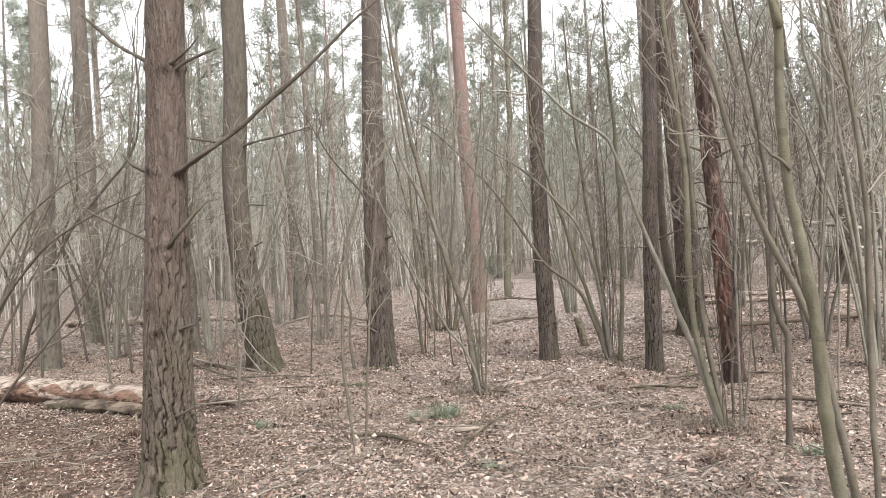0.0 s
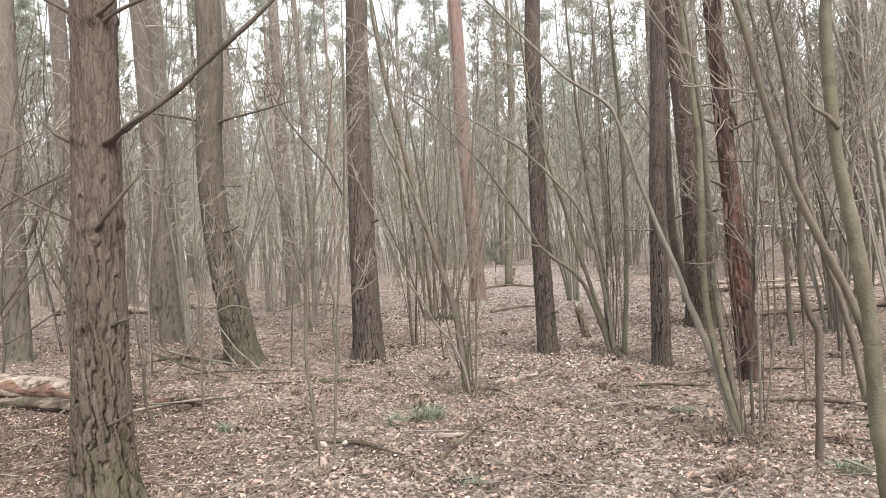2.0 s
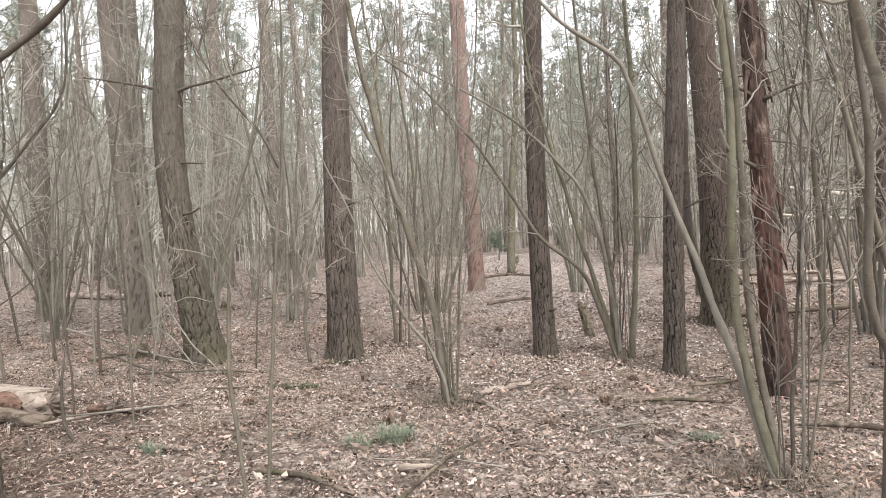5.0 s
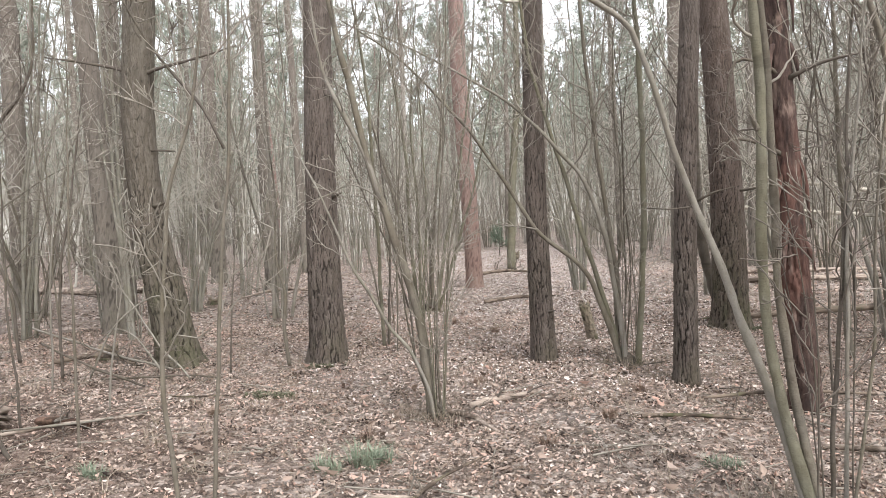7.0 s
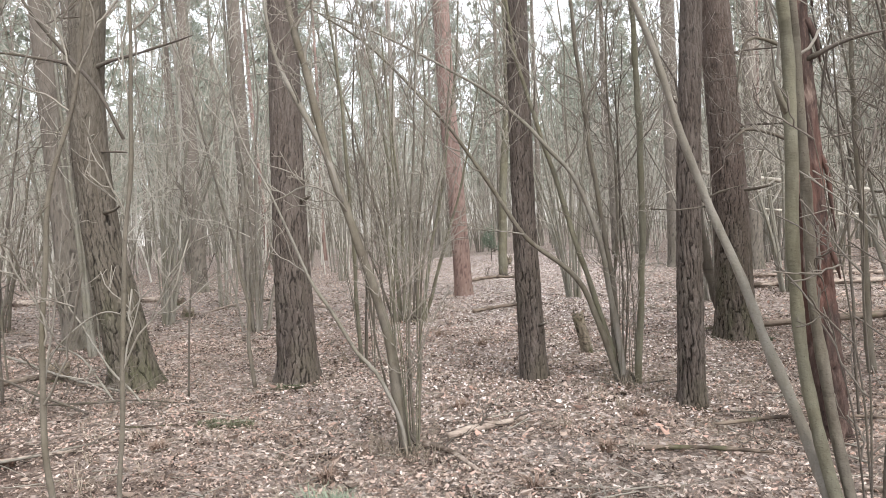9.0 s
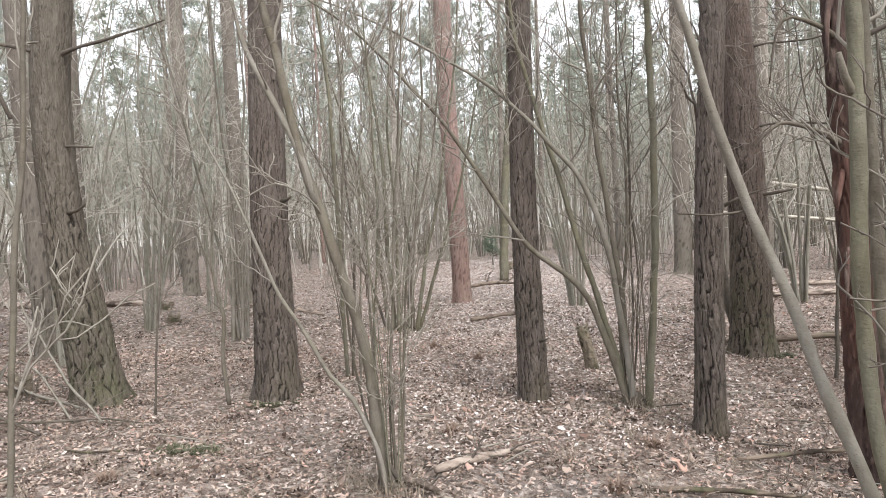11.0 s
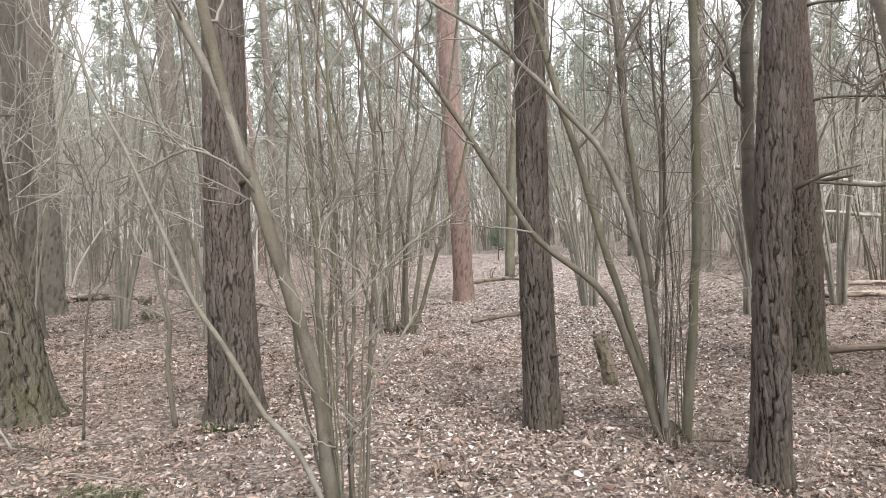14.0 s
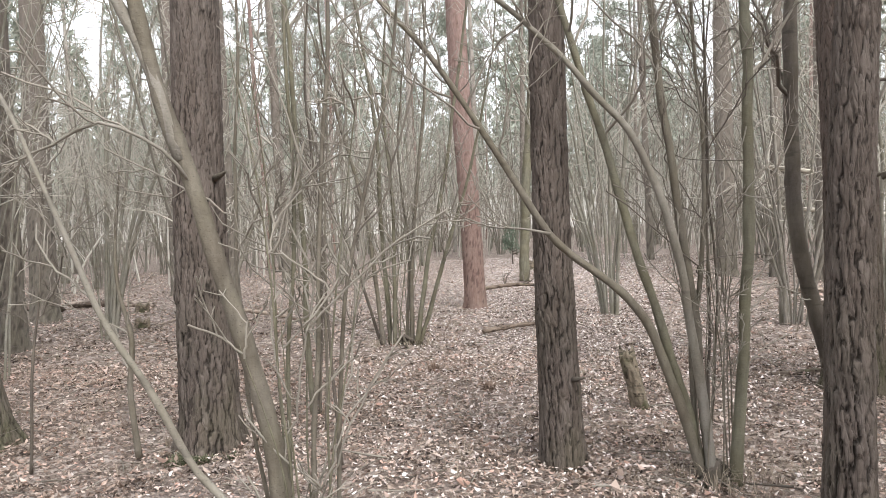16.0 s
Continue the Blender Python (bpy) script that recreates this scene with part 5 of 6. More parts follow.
stem(sap, up([(1.92, 0, 0.2), (1.97, 1.2, 0.18), (2.06, 2.7, 0.17), (2.25, 5.0, 0.14), (2.3, 9.0, 0.08), (2.3, 12.0, 0.02)], 21.1), STEM_GREEN, 310, 26, 1.6, span=(0.25, 1))


# ---- logs, stump, poles, sticks ----
def fallen_log(name, a, b, ra, rb, material, label, seed, category="log", bend=0.03, jagged=True, lift=0.75, bark=False):
    """A log lying between two ground points, with splintered ends."""
    t = thing(name, (a[0], a[1], 0), label, category)
    a, b = np.array(a, float), np.array(b, float)
    r = np.random.default_rng(seed)
    k, sides = 60, 26
    u = np.linspace(0, 1, k)
    mid = a[None] * (1 - u[:, None]) + b[None] * u[:, None]
    rad = ra * (1 - u) + rb * u
    mid[:, 2] += rad * lift + bend * np.sin(u * 3.14)
    d = (b - a) / np.linalg.norm(b - a)
    side = np.cross(d, [0, 0, 1.0])
    side /= np.linalg.norm(side)
    vert = np.cross(side, d)
    th = np.arange(sides) * 2 * np.pi / sides
    T, U = np.meshgrid(th, u)
    R = rad[:, None] * (1 + 0.04 * np.sin(13 * T + 2.5 * np.sin(9 * U)) + 0.07 * np.sin(3 * T + 4 * U) + 0.05 * np.sin(7 * T + 11 * U + seed) + 0.03 * r.normal(size=T.shape) + 0.06 * np.sin(23 * U + 2 * T))
    v = mid[:, None] + R[..., None] * (np.cos(T)[..., None] * side + np.sin(T)[..., None] * vert)
    if jagged:
        v[0] -= d * (ra * r.uniform(0.1, 1.6, sides))[:, None]
        v[-1] += d * (rb * r.uniform(0.1, 1.6, sides))[:, None]
    i = (np.arange(k - 1)[:, None] * sides + np.arange(sides)[None]).reshape(-1)
    j = (np.arange(k - 1)[:, None] * sides + (np.arange(sides)[None] + 1) % sides).reshape(-1)
    s = Shape()
    s.add(v, np.stack([i, i + sides, j + sides, j], -1))
    ends = np.stack([v[0].mean(0) + d * ra * 0.6, v[-1].mean(0) - d * rb * 0.6])
    s.add(ends, np.zeros((0, 3), int))
    n = k * sides
    ring = np.arange(sides)
    s.f.append(np.stack([ring, (ring + 1) % sides, np.full(sides, n)], -1))
    s.f.append(np.stack([(ring + 1) % sides + n - sides, ring + n - sides, np.full(sides, n + 1)], -1))
    part("trunk", s, material, t)
    if bark:
        k2, c2 = 80, 18
        u2 = np.linspace(0.02, 0.97, k2)
        edge = 0.5 * np.sin(u2 * 31 + seed) + 0.35 * np.sin(u2 * 67) + r.normal(0, 0.12, k2)
        P = np.interp(u2, u, mid[:, 0]), np.interp(u2, u, mid[:, 1]), np.interp(u2, u, mid[:, 2])
        axis = np.stack(P, -1)
        b = Shape()
        w = np.linspace(0, 1, c2)
        th2 = math.pi * 1.0 + 0.1 + 0.45 * edge[:, None] + w[None] * (math.pi * 1.14 - 0.45 * edge[:, None] + 0.35 * np.sin(u2 * 43)[:, None])
        rr = np.interp(u2, u, rad)[:, None] * (1.09 + 0.05 * np.sin(9 * th2 + 30 * u2[:, None]) + 0.025 * r.normal(size=th2.shape))
        outer = axis[:, None] + rr[..., None] * (np.cos(th2)[..., None] * side + np.sin(th2)[..., None] * vert)
        inner = axis[:, None] + (rr - 0.022)[..., None] * (np.cos(th2)[..., None] * side + np.sin(th2)[..., None] * vert)
        q = (np.arange(k2 - 1)[:, None] * c2 + np.arange(c2 - 1)[None]).reshape(-1)
        b.add(outer, np.stack([q, q + 1, q + c2 + 1, q + c2], -1))
        b.add(inner, np.stack([q, q + c2, q + c2 + 1, q + 1], -1))
        n2 = k2 * c2
        e = np.arange(k2 - 1) * c2
        b.f.append(np.stack([e, e + c2, e + c2 + n2, e + n2], -1))
        b.f.append(np.stack([e + c2 - 1, e + c2 - 1 + n2, e + 2 * c2 - 1 + n2, e + 2 * c2 - 1], -1))
        part("bark", b, LOG_BARK, t, "dark red-brown bark left on the sides")
    return t


log = fallen_log("fallen_log", (-6.6, 8.75, 0.02), (-3.1, 7.25, 0.02), 0.15, 0.115, LOG, "bleached fallen log, half stripped of its bark", 3, bark=True)
limb(log, [(-3.5, 7.3, 0.1, 0.02), (-3.6, 7.2, 0.02, 0.012), (-3.66, 7.16, -0.03, 0.01)], "branch", STEM_PALE, seed=9)
fallen_log("fallen_log", (-4.4, 7.55, -0.02), (-2.95, 7.0, -0.02), 0.07, 0.05, LOG_DARK, "dark rotten branch lying under the bleached log", 4)
fallen_log("fallen_log", (-10.4, 18.9, 0), (-7.1, 17.6, 0), 0.09, 0.07, LOG, "damp fallen log in the undergrowth", 5)
fallen_log("fallen_log", (-7.2, 18.2, 0), (-5.4, 17.8, 0), 0.075, 0.055, LOG, "damp fallen log in the undergrowth", 6)
fallen_log("fallen_log", (3.3, 10.85, 0), (7.4, 10.95, 0.08), 0.028, 0.055, LOG_DARK, "long dark fallen trunk across the litter", 7)
fallen_log("fallen_log", (5.6, 15.2, 0), (9.5, 14.6, 0), 0.05, 0.045, LOG, "long grey fallen trunk across the litter", 8)
fallen_log("fallen_log", (6.0, 17.0, 0), (9.5, 16.2, 0), 0.045, 0.04, LOG, "long grey fallen trunk across the litter", 18)
fallen_log("leaning_pole", (6.7, 19.4, 2.3), (13.6, 19.0, 1.15), 0.05, 0.055, LOG_PALE, "pale barkless pole hung up between trees", 9, "pole", 0.0)
fallen_log("leaning_pole", (6.7, 19.3, 1.48), (13.4, 19.2, 0.75), 0.043, 0.046, LOG_PALE, "pale barkless pole hung up between trees", 10, "pole", 0.0)


def tree_stump(x, y, tall, rad, lean, label):
    t = thing("tree_stump", (x, y, 0), label, "stump")
    s, _ = bark_trunk([(x, y, -0.02, rad), (x + lean * 0.5, y, tall * 0.5, rad * 0.95), (x + lean, y, tall, rad * 0.92)], tall, 77, sides=40, rise=0.012, dense_to=tall, deep=0.012, flare=0.15, plate=0.04)
    v = s.v[0].reshape(-1, 40, 3)
    v[-1, :, 2] += 0.05 * np.sin(np.arange(40) * 0.5) + 0.02 * np.sin(np.arange(40) * 2.2)
    n = len(v) * 40
    s.add(np.array([[x + lean, y, tall - 0.02]]), np.zeros((0, 3), int))
    ring = np.arange(40)
    s.f.append(np.stack([ring + n - 40, (ring + 1) % 40 + n - 40, np.full(40, n)], -1))
    part("body", s, STUMP_WOOD, t, furrow=True)


tree_stump(2.02, 10.1, 0.38, 0.062, -0.09, "short weathered stump, cut slanting, leaning")
tree_stump(-3.5, 9.75, 0.16, 0.11, 0.03, "crumbling brown stump in a heap of twigs")
tree_stump(2.3, 24.5, 0.25, 0.13, 0.02, "low dark rotten stump in the litter")
tree_stump(-5.2, 17.0, 0.14, 0.12, 0.02, "low dark rotten stump in the litter")
tree_stump(-4.2, 15.0, 0.11, 0.11, 0.02, "low dark rotten stump in the litter")


def stick(points, material, label, seed, twigs=3, length=0.3):
    t = thing("fallen_branch", (points[0][0], points[0][1], 0), label, "branch", "sticks on the litter")
    limb(t, points, "wood", material, twigs=twigs, seed=seed, length=length)


stick([(0.0, 4.98, 0.02, 0.01), (0.16, 5.4, 0.05, 0.011), (0.34, 5.72, 0.06, 0.01), (0.62, 6.05, 0.08, 0.006)], LOG_DARK, "crooked thin dark branch lying on the leaves", 201, 4)
stick([(0.02, 5.62, 0.03, 0.02), (0.2, 5.6, 0.04, 0.02), (0.32, 5.55, 0.03, 0.012)], LOG, "short pale broken branch on the leaves", 202, 1)
stick([(0.55, 7.3, 0.03, 0.025), (0.8, 7.42, 0.05, 0.024), (1.08, 7.6, 0.04, 0.018)], LOG, "straight grey stick on the leaves", 203, 2)
stick([(0.4, 7.12, 0.05, 0.018), (0.58, 6.92, 0.05, 0.017), (0.75, 6.65, 0.03, 0.012)], LOG, "short pale broken branch on the leaves", 204, 1)
stick([(-0.9, 5.7, 0.02, 0.016), (-0.55, 5.5, 0.05, 0.015), (-0.2, 5.25, 0.03, 0.01)], LOG_DARK, "crooked thin dark branch lying on the leaves", 205, 4)
stick([(1.7, 6.9, 0.03, 0.014), (2.05, 6.8, 0.05, 0.014), (2.4, 6.72, 0.04, 0.01)], LOG_DARK, "straight grey stick on the leaves", 206, 2)
stick([(2.6, 6.2, 0.02, 0.018), (3.0, 5.9, 0.07, 0.016), (3.4, 5.5, 0.06, 0.012)], LOG, "short pale broken branch on the leaves", 207, 3)
stick([(-3.0, 8.7, 0.03, 0.009), (-2.5, 8.5, 0.08, 0.009), (-2.1, 8.62, 0.05, 0.007), (-1.7, 8.5, 0.04, 0.004)], STEM_DARK, "crooked thin dark branch lying on the leaves", 208, 7)
stick([(-4.0, 9.6, 0.05, 0.03), (-3.4, 9.5, 0.12, 0.026), (-2.9, 9.2, 0.08, 0.016)], LOG_DARK, "rotten branch in a heap of twigs", 209, 8, 0.5)
stick([(-4.6, 10.2, 0.35, 0.012), (-3.6, 9.6, 0.2, 0.013), (-2.4, 8.9, 0.06, 0.01)], STEM_PALE, "long pale dry branch on a heap of twigs", 210, 9, 0.5)
stick([(-2.9, 6.9, 0.03, 0.014), (-2.4, 7.0, 0.08, 0.013), (-1.9, 7.3, 0.05, 0.008)], LOG, "short pale broken branch on the leaves", 211, 5)
stick([(2.3, 7.3, 0.03, 0.012), (2.9, 7.35, 0.04, 0.012), (3.5, 7.2, 0.04, 0.008)], LOG_DARK, "straight grey stick on the leaves", 212, 2)
stick([(0.9, 13.5, 0.04, 0.03), (1.5, 13.9, 0.06, 0.028), (2.2, 14.0, 0.04, 0.02)], LOG_DARK, "straight grey stick on the leaves", 213, 4)
stick([(0.7, 18.6, 0.05, 0.04), (1.6, 18.9, 0.12, 0.035), (2.5, 18.7, 0.06, 0.02)], LOG_DARK, "rotten branch in a heap of twigs", 214, 9, 0.7)
stick([(-1.5, 14.5, 0.1, 0.03), (-2.5, 14.0, 0.35, 0.026), (-3.4, 13.8, 0.2, 0.012)], LOG, "long pale dry branch on a heap of twigs", 215, 8, 0.6)
stick([(-5.4, 12.6, 1.1, 0.02), (-4.9, 12.4, 0.6, 0.022), (-4.4, 12.2, 0.05, 0.02)], STEM_PALE, "long pale dry branch on a heap of twigs", 216, 10, 0.6)
stick([(-4.9, 11.4, 1.6, 0.016), (-5.2, 11.6, 0.8, 0.02), (-5.5, 11.7, 0.05, 0.022)], STEM_PALE, "long pale dry branch on a heap of twigs", 217, 10, 0.6)


stick([(-2.75, 7.3, 0.03, 0.03), (-2.5, 7.2, 0.05, 0.034), (-2.25, 7.15, 0.03, 0.02)], LOG_BARK, "crumbling orange-brown rotten wood on the leaves", 224, 3, 0.3)
stick([(-2.6, 6.6, 0.16, 0.007), (-2.25, 7.0, 0.09, 0.008), (-1.9, 7.5, 0.04, 0.006)], STEM_PALE, "pale dry twig arching over the litter", 225, 5, 0.35)
stick([(-3.5, 8.6, 0.42, 0.008), (-3.0, 8.5, 0.2, 0.011), (-2.4, 8.3, 0.04, 0.01)], STEM_DARK, "crooked thin dark branch lying on the leaves", 226, 6, 0.4)
stick([(-2.0, 7.95, 0.03, 0.007), (-1.75, 7.8, 0.05, 0.008), (-1.4, 7.88, 0.04, 0.005)], LOG_DARK, "straight grey stick on the leaves", 227, 3)


def moss_patch(x, y, spread):
    t = thing("moss_patch", (x, y, 0), "low green moss cushion in the litter", "moss", "moss among the pines")
    s = Shape()
    r = np.random.default_rng(int(abs(x * 50 + y * 9)))
    blades(s, r, np.stack([x + r.normal(0, spread, 30), y + r.normal(0, spread * 0.5, 30), np.zeros(30)], 1), 30, 0.05, 0.004, 0.09, 1.0)
    part("cushion", s, MOSS, t, smooth=False, kind="stuff")


stick([(-3.0, 9.0, 1.15, 0.006), (-2.75, 8.9, 0.75, 0.008), (-2.45, 8.75, 0.35, 0.009), (-2.1, 8.6, 0.03, 0.01)], STEM_PALE, "pale dry twig arching over the litter", 221, 5, 0.5)
stick([(-3.1, 8.9, 0.35, 0.005), (-2.9, 8.8, 0.5, 0.007), (-2.6, 8.7, 0.4, 0.008), (-2.3, 8.55, 0.05, 0.009)], STEM_PALE, "pale dry twig arching over the litter", 222, 6, 0.5)
stick([(-2.2, 8.8, 0.75, 0.004), (-2.5, 8.8, 0.8, 0.007), (-2.85, 8.75, 0.55, 0.009), (-3.1, 8.7, 0.05, 0.01)], STEM_PALE, "pale dry twig arching over the litter", 223, 6, 0.5)
moss_patch(-0.95, 9.12, 0.1)
moss_patch(-1.1, 7.85, 0.09)
moss_patch(3.92, 10.2, 0.05)

def dead_plant(x, y, tall):
    t = thing("dead_plant", (x, y, 0), "withered dark brown weed among the leaves", "plant", "withered weeds")
    s = Shape()
    blades(s, np.random.default_rng(int(abs(x * 70 + y * 13))), np.array([[x, y, 0.0], [x + 0.03, y + 0.02, 0]]), 34, tall, 0.005, 0.08, 1.2)
    part("grass_clump", s, WEED, t, smooth=False, kind="stuff")


for x, y, tall in ((-0.17, 6.75, 0.12), (-0.42, 5.5, 0.1), (0.62, 8.1, 0.1), (1.0, 6.4, 0.09), (1.5, 6.9, 0.1), (-1.4, 7.3, 0.1), (2.6, 5.0, 0.13), (1.75, 4.6, 0.09), (-2.9, 6.2, 0.14), (0.9, 10.6, 0.12), (0.4, 11.4, 0.12), (1.9, 7.6, 0.09)):
    dead_plant(x, y, tall)

# a little spruce beyond the red pine
spruce = thing("young_spruce", (1.98, 27.5, 0), "knee-high green young spruce", "tree")
limb(spruce, [(1.98, 27.5, 0, 0.02), (1.99, 27.5, 0.5, 0.016), (1.98, 27.5, 1.05, 0.006)], "trunk", STEM_DARK, seed=300)
r = np.random.default_rng(8)
wood, leaf = pine_crown(r, np.array([[1.98, 27.5, 0, 0.04], [1.98, 27.5, 1.1, 0.01]]), 1.1, 0.22, 20, 0.4, 5, 10, 0.07, 0.008)
part("crown_wood", wood, STEM_DARK, spruce, kind="stuff")
part("crown", leaf, FIR, spruce, "green needles", smooth=False, kind="stuff")


# ---- the wood around ----
def shrub_kind(seed, count, tall, spread, material, twig_mat):
    """A many-stemmed bare shrub at the origin."""
    r = np.random.default_rng(seed)
    bush = thing("hazel_shrub", (0, 0, 0), "many-stemmed bare hazel shrub in a thicket", "shrub", "thicket hazels")
    k = 12
    u = np.linspace(0, 1, k)[None, :, None]
    a = r.uniform(0, 6.283, count)
    h = tall * r.uniform(0.55, 1.1, count)
    base = np.stack([np.cos(a), np.sin(a), 0 * a], 1) * r.uniform(0.02, 0.22, count)[:, None]
    out = np.stack([np.cos(a), np.sin(a), 0 * a], 1) * (spread * r.uniform(0.2, 1.2, count))[:, None]
    paths = base[:, None] + out[:, None] * u ** 1.4 + np.array([0, 0, 1.0]) * u * h[:, None, None] + np.cumsum(r.normal(0, 0.075, (count, k, 3)), 1) * u
    radii = (0.010 + 0.02 * r.power(0.8, count))[:, None] * (1 - 0.85 * np.linspace(0, 1, k))[None]
    for i in range(count):
        s = Shape()
        tubes(s, paths[i:i + 1], radii[i:i + 1], 6)
        part("stem", s, material, bush)
    t = Shape()
    p1, r1 = sprout(r, paths, radii, 7, (0.22, 1.0), 1.3, 0.5, 5, (30, 80), 0.1, 0.4)
    tubes(t, p1, np.maximum(r1, 0.005), 3)
    p2, r2 = sprout(r, p1, r1, 4, (0.2, 1.0), 0.6, 0.6, 3, (30, 80), 0.05, 0.4)
    tubes(t, p2, np.maximum(r2, 0.004), 3)
    part("brushwood", t, twig_mat, bush, kind="stuff")
    return bush


def pine_kind(seed, tall, rad, material):
    r = np.random.default_rng(seed)
    pine = thing("pine_tree", (0, 0, 0), "tall straight pine with a bare lower trunk", "tree", "pines of the wood")
    s, line = bark_trunk([(0, 0, 0, rad), (r.normal(0, 0.05), 0, 2.5, rad * 0.9), (r.normal(0, 0.1), 0, 6, rad * 0.78)], tall, seed, sides=12, rise=0.2, dense_to=5.0, deep=0.01, plate=0.14)
    part("trunk", s, material, pine, furrow=True)
    part("dead_brushwood", dead_branches(r, line, 1.8, tall * 0.62, 30, 1.35), TWIG_HAZED, pine, "bare dead lower branches", kind="stuff")
    wood, leaf = pine_crown(r, line, tall, tall * 0.36, 30, 2.1, 6, 14, 0.22, 0.023)
    part("crown_wood", wood, BARK_GREY_HAZED, pine, kind="stuff")
    part("crown", leaf, NEEDLE, pine, "green needle tufts", smooth=False, kind="stuff")
    return pine


HEROES = [(-1.97, 4.72), (-2.52, 9.4), (-0.92, 9.4), (1.31, 8.89), (2.38, 7.94), (3.72, 10.4), (0.8, 16.1), (-4.46, 11.88), (-6.18, 10.6), (-7.5, 14.6), (11, 18.7), (6.35, 20.5), (-5.9, 20.2), (-3.7, 17.4), (7.54, 18.6), (-5, 13.3), (-6.6, 16.4), (2.88, 7.05), (3.9, 11.2), (5.53, 10.34)]


def open_glade(x, y):
    """The open strip of ground that runs on between the trees."""
    return abs(x - (0.55 + 0.05 * y)) < 1.5 + 0.035 * y and y < 31


def outside_view(x, y):
    return abs(x - 0.5) > 0.72 * (y + 0.4) + 1.0


def scatter(count, near, far, gap, seed, clear_front, airy=False):
    """Random places round the walk, kept apart from one another and off the glade."""
    r = np.random.default_rng(seed)
    spots = []
    tries = 0
    while len(spots) < count and tries < 40000:
        tries += 1
        d = near + (far - near) * r.uniform() ** 0.8
        a = r.uniform(-0.82, 0.82) if r.uniform() < 0.8 else r.uniform(0.82, 5.46)
        x, y = 0.6 + d * math.sin(a), 2.5 + d * math.cos(a)
        if y < clear_front and not outside_view(x, y):
            continue
        if math.hypot(x - 0.5, max(0, abs(y - 2.5) - 3)) < 2.4 or (y > 0 and open_glade(x, y)):
            continue
        if any(math.hypot(x - hx, y - hy) < 0.9 for hx, hy in HEROES) or any(math.hypot(x - sx, y - sy) < gap for sx, sy in spots):
            continue
        if airy and 1 + 0.02 * y < x < 0.36 * y and y < 50 and r.uniform() < 0.35:
            continue
        spots.append((x, y))
    return spots


def plant(kinds, spots, seed, low, high):
    r = np.random.default_rng(seed)
    for i, (x, y) in enumerate(spots):
        k = kinds[i % len(kinds)]
        m = pose(x, y, 0, r.normal(0, 1.2), r.normal(0, 1.2), r.uniform(0, 360))
        f = r.uniform(low, high)
        if i < len(kinds):
            k.matrix_basis = m
        else:
            copy_thing(k, m)


# Most pines farther off take the bark with haze in its colour.
pines = [pine_kind(400 + i, 16 + i * 0.8, rad, mat) for i, (rad, mat) in enumerate(((0.12, BARK_GREY_HAZED), (0.15, BARK_PALE_HAZED), (0.1, BARK_PALE_HAZED), (0.16, BARK_GREY_HAZED), (0.13, BARK_GREY_HAZED), (0.09, BARK_RED)))]
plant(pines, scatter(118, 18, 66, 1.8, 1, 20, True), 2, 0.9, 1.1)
shrubs = [shrub_kind(500 + i, c, h, w, mat, tm) for i, (c, h, w, mat, tm) in enumerate(((10, 7.4, 1.8, STEM_GREY_HAZED, TWIG_HAZED), (13, 6.4, 2.2, STEM_PALE, TWIG_HAZED), (8, 8.6, 1.6, STEM_GREY_HAZED, TWIG_HAZED), (12, 5.0, 2.0, STEM, TWIG_HAZED), (7, 7.8, 2.0, STEM_GREY_HAZED, TWIG_PALE_HAZED), (14, 6.8, 2.4, STEM_PALE, TWIG_HAZED)))]
named = [(2.71, 14.8), (-2.3, 12.8), (-3.9, 16.2), (-7.0, 14.0), (-5.0, 12.6), (9.2, 21.0), (-4.1, 13.9), (4.7, 13.6), (-3.9, 11.4), (-6.7, 9.7), (-5.7, 11.6), (5.0, 9.3), (4.5, 7.2), (5.4, 8.0), (7.4, 9.2)]
plant(shrubs, named + scatter(84, 13, 40, 1.25, 3, 14.0), 4, 0.9, 1.1)


def far_thicket():
    """Thin saplings and twigs deep in the wood, too many to count."""
    r = np.random.default_rng(21)
    for mat, n in ((STEM_GREY_HAZED, 600), (TWIG_PALE_HAZED, 750), (STEM_PALE, 400)):
        d = 20 + 48 * r.uniform(0, 1, n) ** 0.8
        a = r.uniform(-0.8, 0.8, n)
        x, y = 0.6 + d * np.sin(a), 2.5 + d * np.cos(a)
        keep = np.array([not open_glade(i, j) for i, j in zip(x, y)])
        x, y = x[keep], y[keep]
        n = len(x)
        k = 7
        u = np.linspace(0, 1, k)[None, :]
        h = r.uniform(3, 11, n)[:, None]
        p = np.stack([x[:, None] + r.normal(0, 1.5, n)[:, None] * u ** 1.5, y[:, None] + r.normal(0, 0.7, n)[:, None] * u ** 1.5, h * u], -1) + np.cumsum(r.normal(0, 0.04, (n, k, 3)), 1) * u[..., None]
        rad = (0.012 + 0.028 * r.power(0.4, n))[:, None] * (1 - 0.8 * u)
        s = Shape()
        tubes(s, p, rad, 4)
        p1, r1 = sprout(r, p, rad, 10, (0.1, 1.0), 1.35, 0.5, 4, (30, 85), 0.05, 0.35)
        tubes(s, p1, np.maximum(r1, 0.0048), 3)
        tagged(part("sapling_thicket", s, mat, None, "dense thin bare saplings deep in the wood", kind="stuff"), category="thicket")


far_thicket()


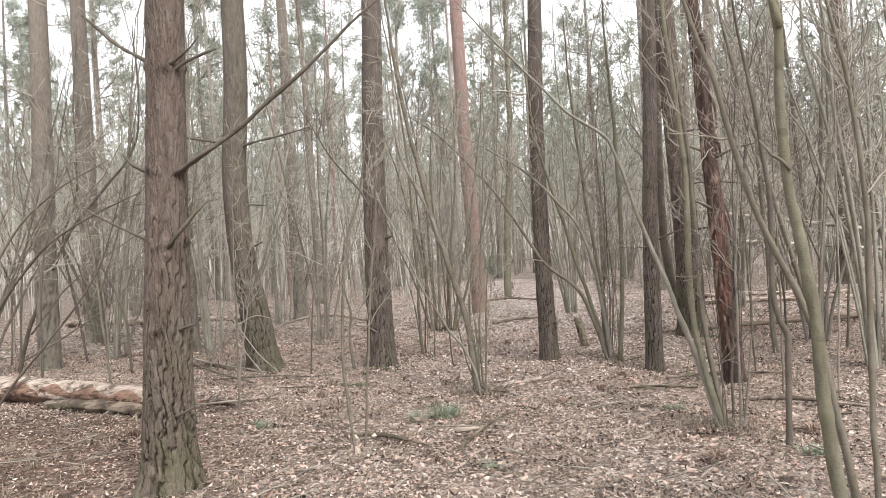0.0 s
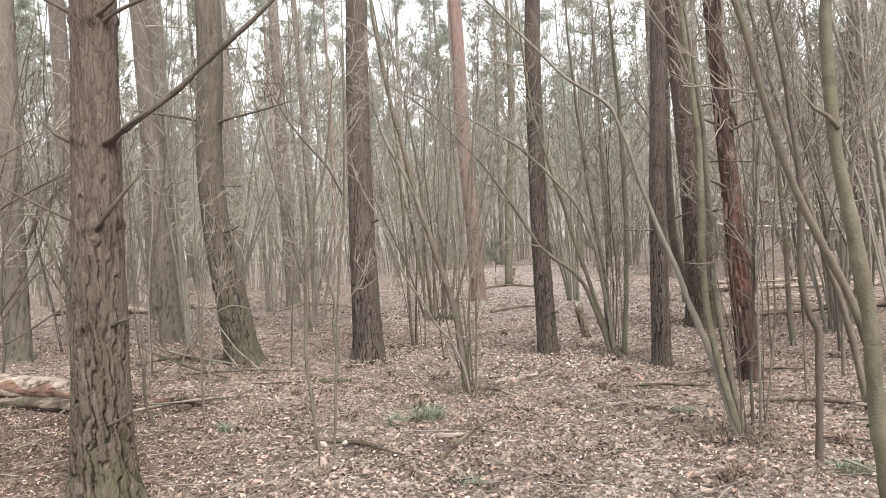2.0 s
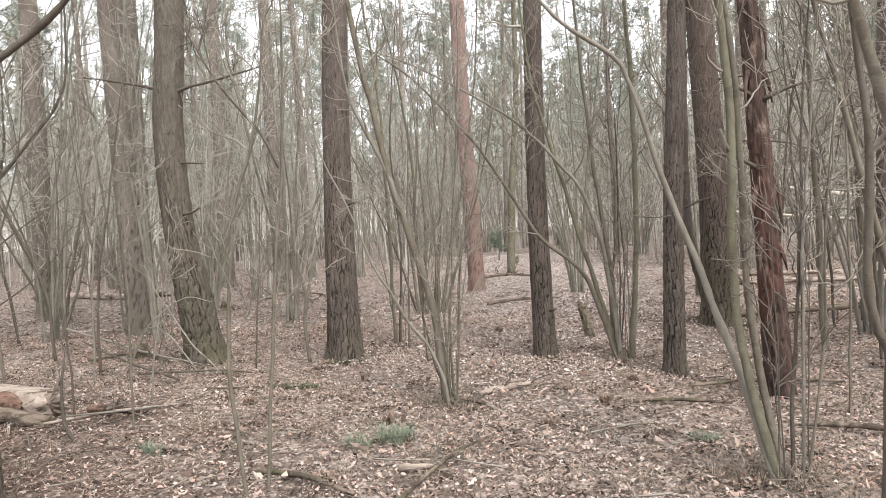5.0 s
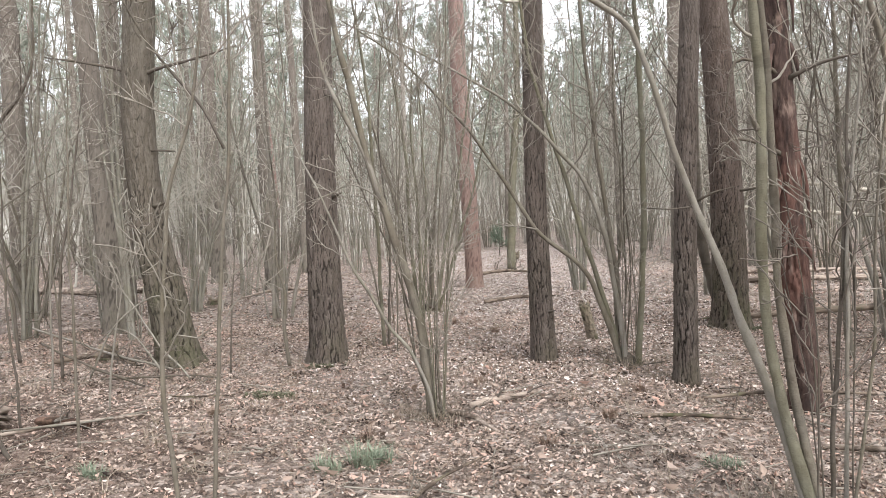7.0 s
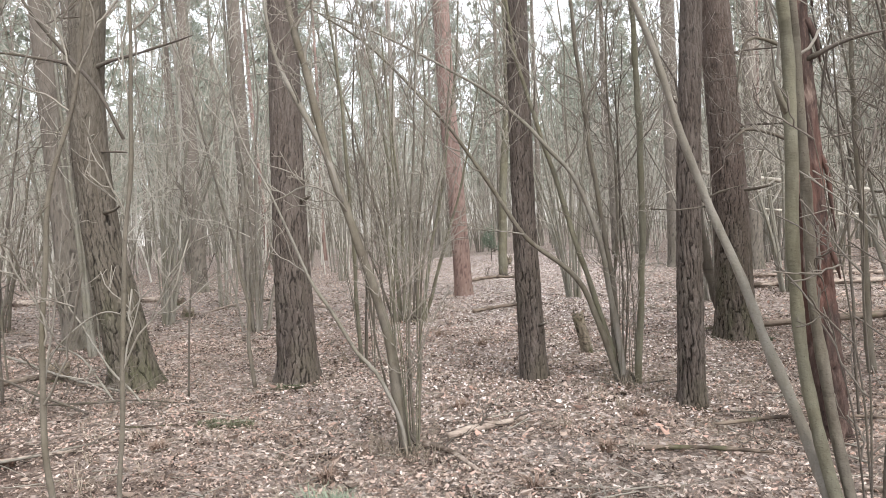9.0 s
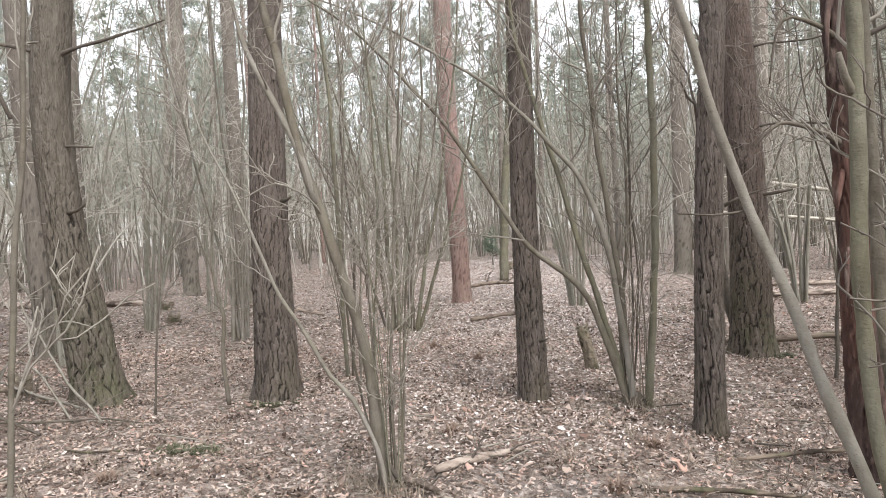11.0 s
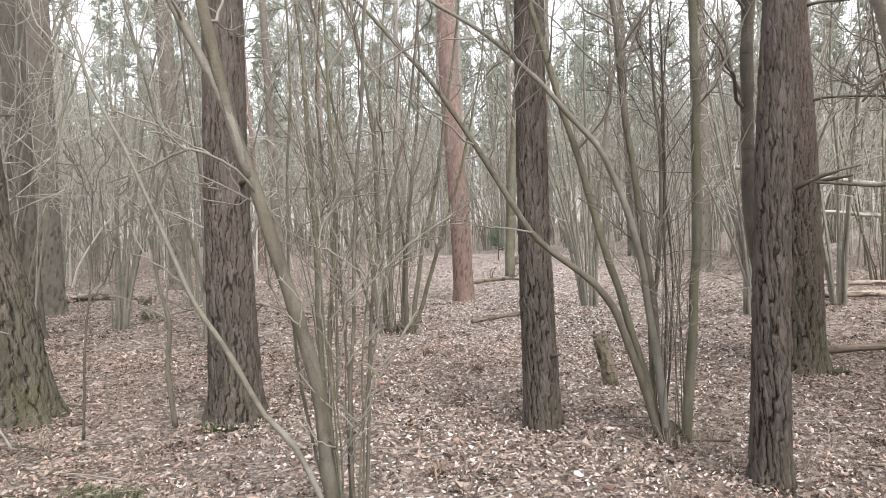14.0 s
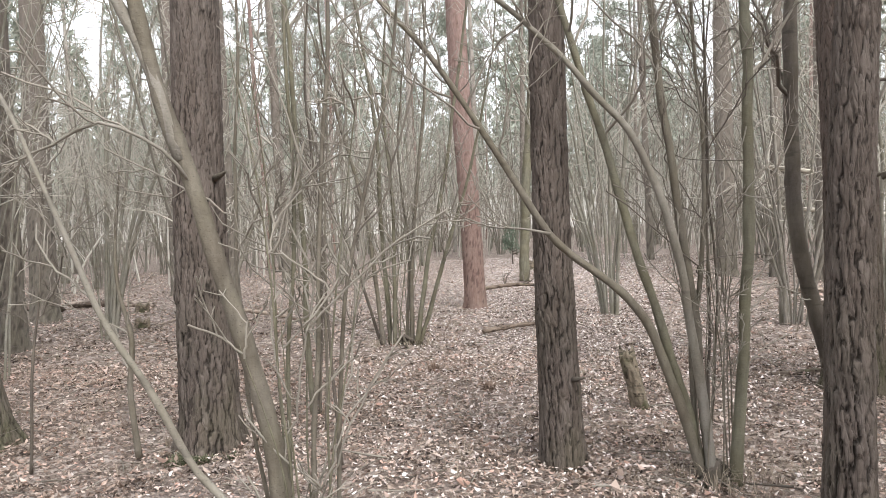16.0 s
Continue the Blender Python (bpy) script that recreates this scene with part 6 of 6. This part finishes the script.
def far_wood():
    """Distant pines all round, past counting."""
    r = np.random.default_rng(31)
    n = 850
    d = 48 + 85 * r.uniform(0, 1, n) ** 0.8
    a = np.concatenate([r.uniform(-0.75, 0.75, 420), r.uniform(0, 6.283, n - 420)])
    x, y = d * np.sin(a), 6 + d * np.cos(a)
    tall = r.uniform(14, 20, n)
    k = 4
    u = np.linspace(0, 1, k)[None, :]
    p = np.stack([x[:, None] + r.normal(0, 0.3, n)[:, None] * u, y[:, None] + 0 * u, tall[:, None] * u], -1)
    s = Shape()
    tubes(s, p, r.uniform(0.08, 0.16, n)[:, None] * (1 - 0.75 * u), 6)
    tagged(part("distant_pine_trunks", s, BARK_PALE_HAZED, None, "distant straight pine trunks all around", kind="stuff"), category="forest")
    m = 400
    t = r.uniform(0.3, 1.0, (n, m))
    reach = 2.3 * (1.15 - t)
    az = r.uniform(0, 6.283, (n, m))
    c = np.stack([x[:, None] + np.cos(az) * reach * r.uniform(0.2, 1.2, (n, m)), y[:, None] + np.sin(az) * reach * r.uniform(0.2, 1.2, (n, m)), tall[:, None] * t], -1).reshape(-1, 3)
    dirs = r.normal(size=c.shape) * 0.3
    side = r.normal(size=c.shape) * 0.095
    leaf = Shape()
    leaf.add(np.stack([c - side, c + side, c + dirs], 1).reshape(-1, 3), np.arange(3 * len(c)).reshape(-1, 3))
    tagged(part("distant_pine_crowns", leaf, NEEDLE, None, "distant pine crowns of green needles", smooth=False, kind="stuff"), category="forest")


far_wood()


# Ring past the farthest trunks, its haze glow put into the material.
def backdrop():
    n = 180
    a = np.arange(n) * 2 * np.pi / n
    h = 11 + 1.5 * np.sin(a * 9) + 1.2 * np.sin(a * 23 + 1) + rng.uniform(0, 3, n)
    low = np.stack([150 * np.cos(a), 6 + 150 * np.sin(a), np.full(n, -0.5)], -1)
    high = low.copy()
    high[:, 2] = h
    i = np.arange(n)
    j = (i + 1) % n
    s = Shape()
    s.add(np.concatenate([low, high]), np.stack([i, j, j + n, i + n], -1))
    tagged(part("backdrop", s, FAR_WOOD_GLOW, None, "grey-brown edge of the distant wood, glowing to imitate haze", kind="structure"), category="backdrop")


backdrop()


# ---- single leaves on the path ----
def single_leaves():
    r = np.random.default_rng(51)
    forms = []
    for i in range(6):
        s = Shape()
        s.add(leaf_verts(r, 1, 0.033).reshape(-1, 3), LEAF_FACES)
        forms.append(s.mesh("leaf", LEAF, False))
    for i in range(290):
        x, y = r.uniform(-1.3, 2.2), r.uniform(3.4, 10.2)
        ob = new("leaf", forms[i % 6])
        ob.parent = ground
        ob.matrix_basis = pose(x, y, float(ground_height(x, y)) + 0.03, r.normal(0, 12), r.normal(0, 12), r.uniform(0, 360))


single_leaves()
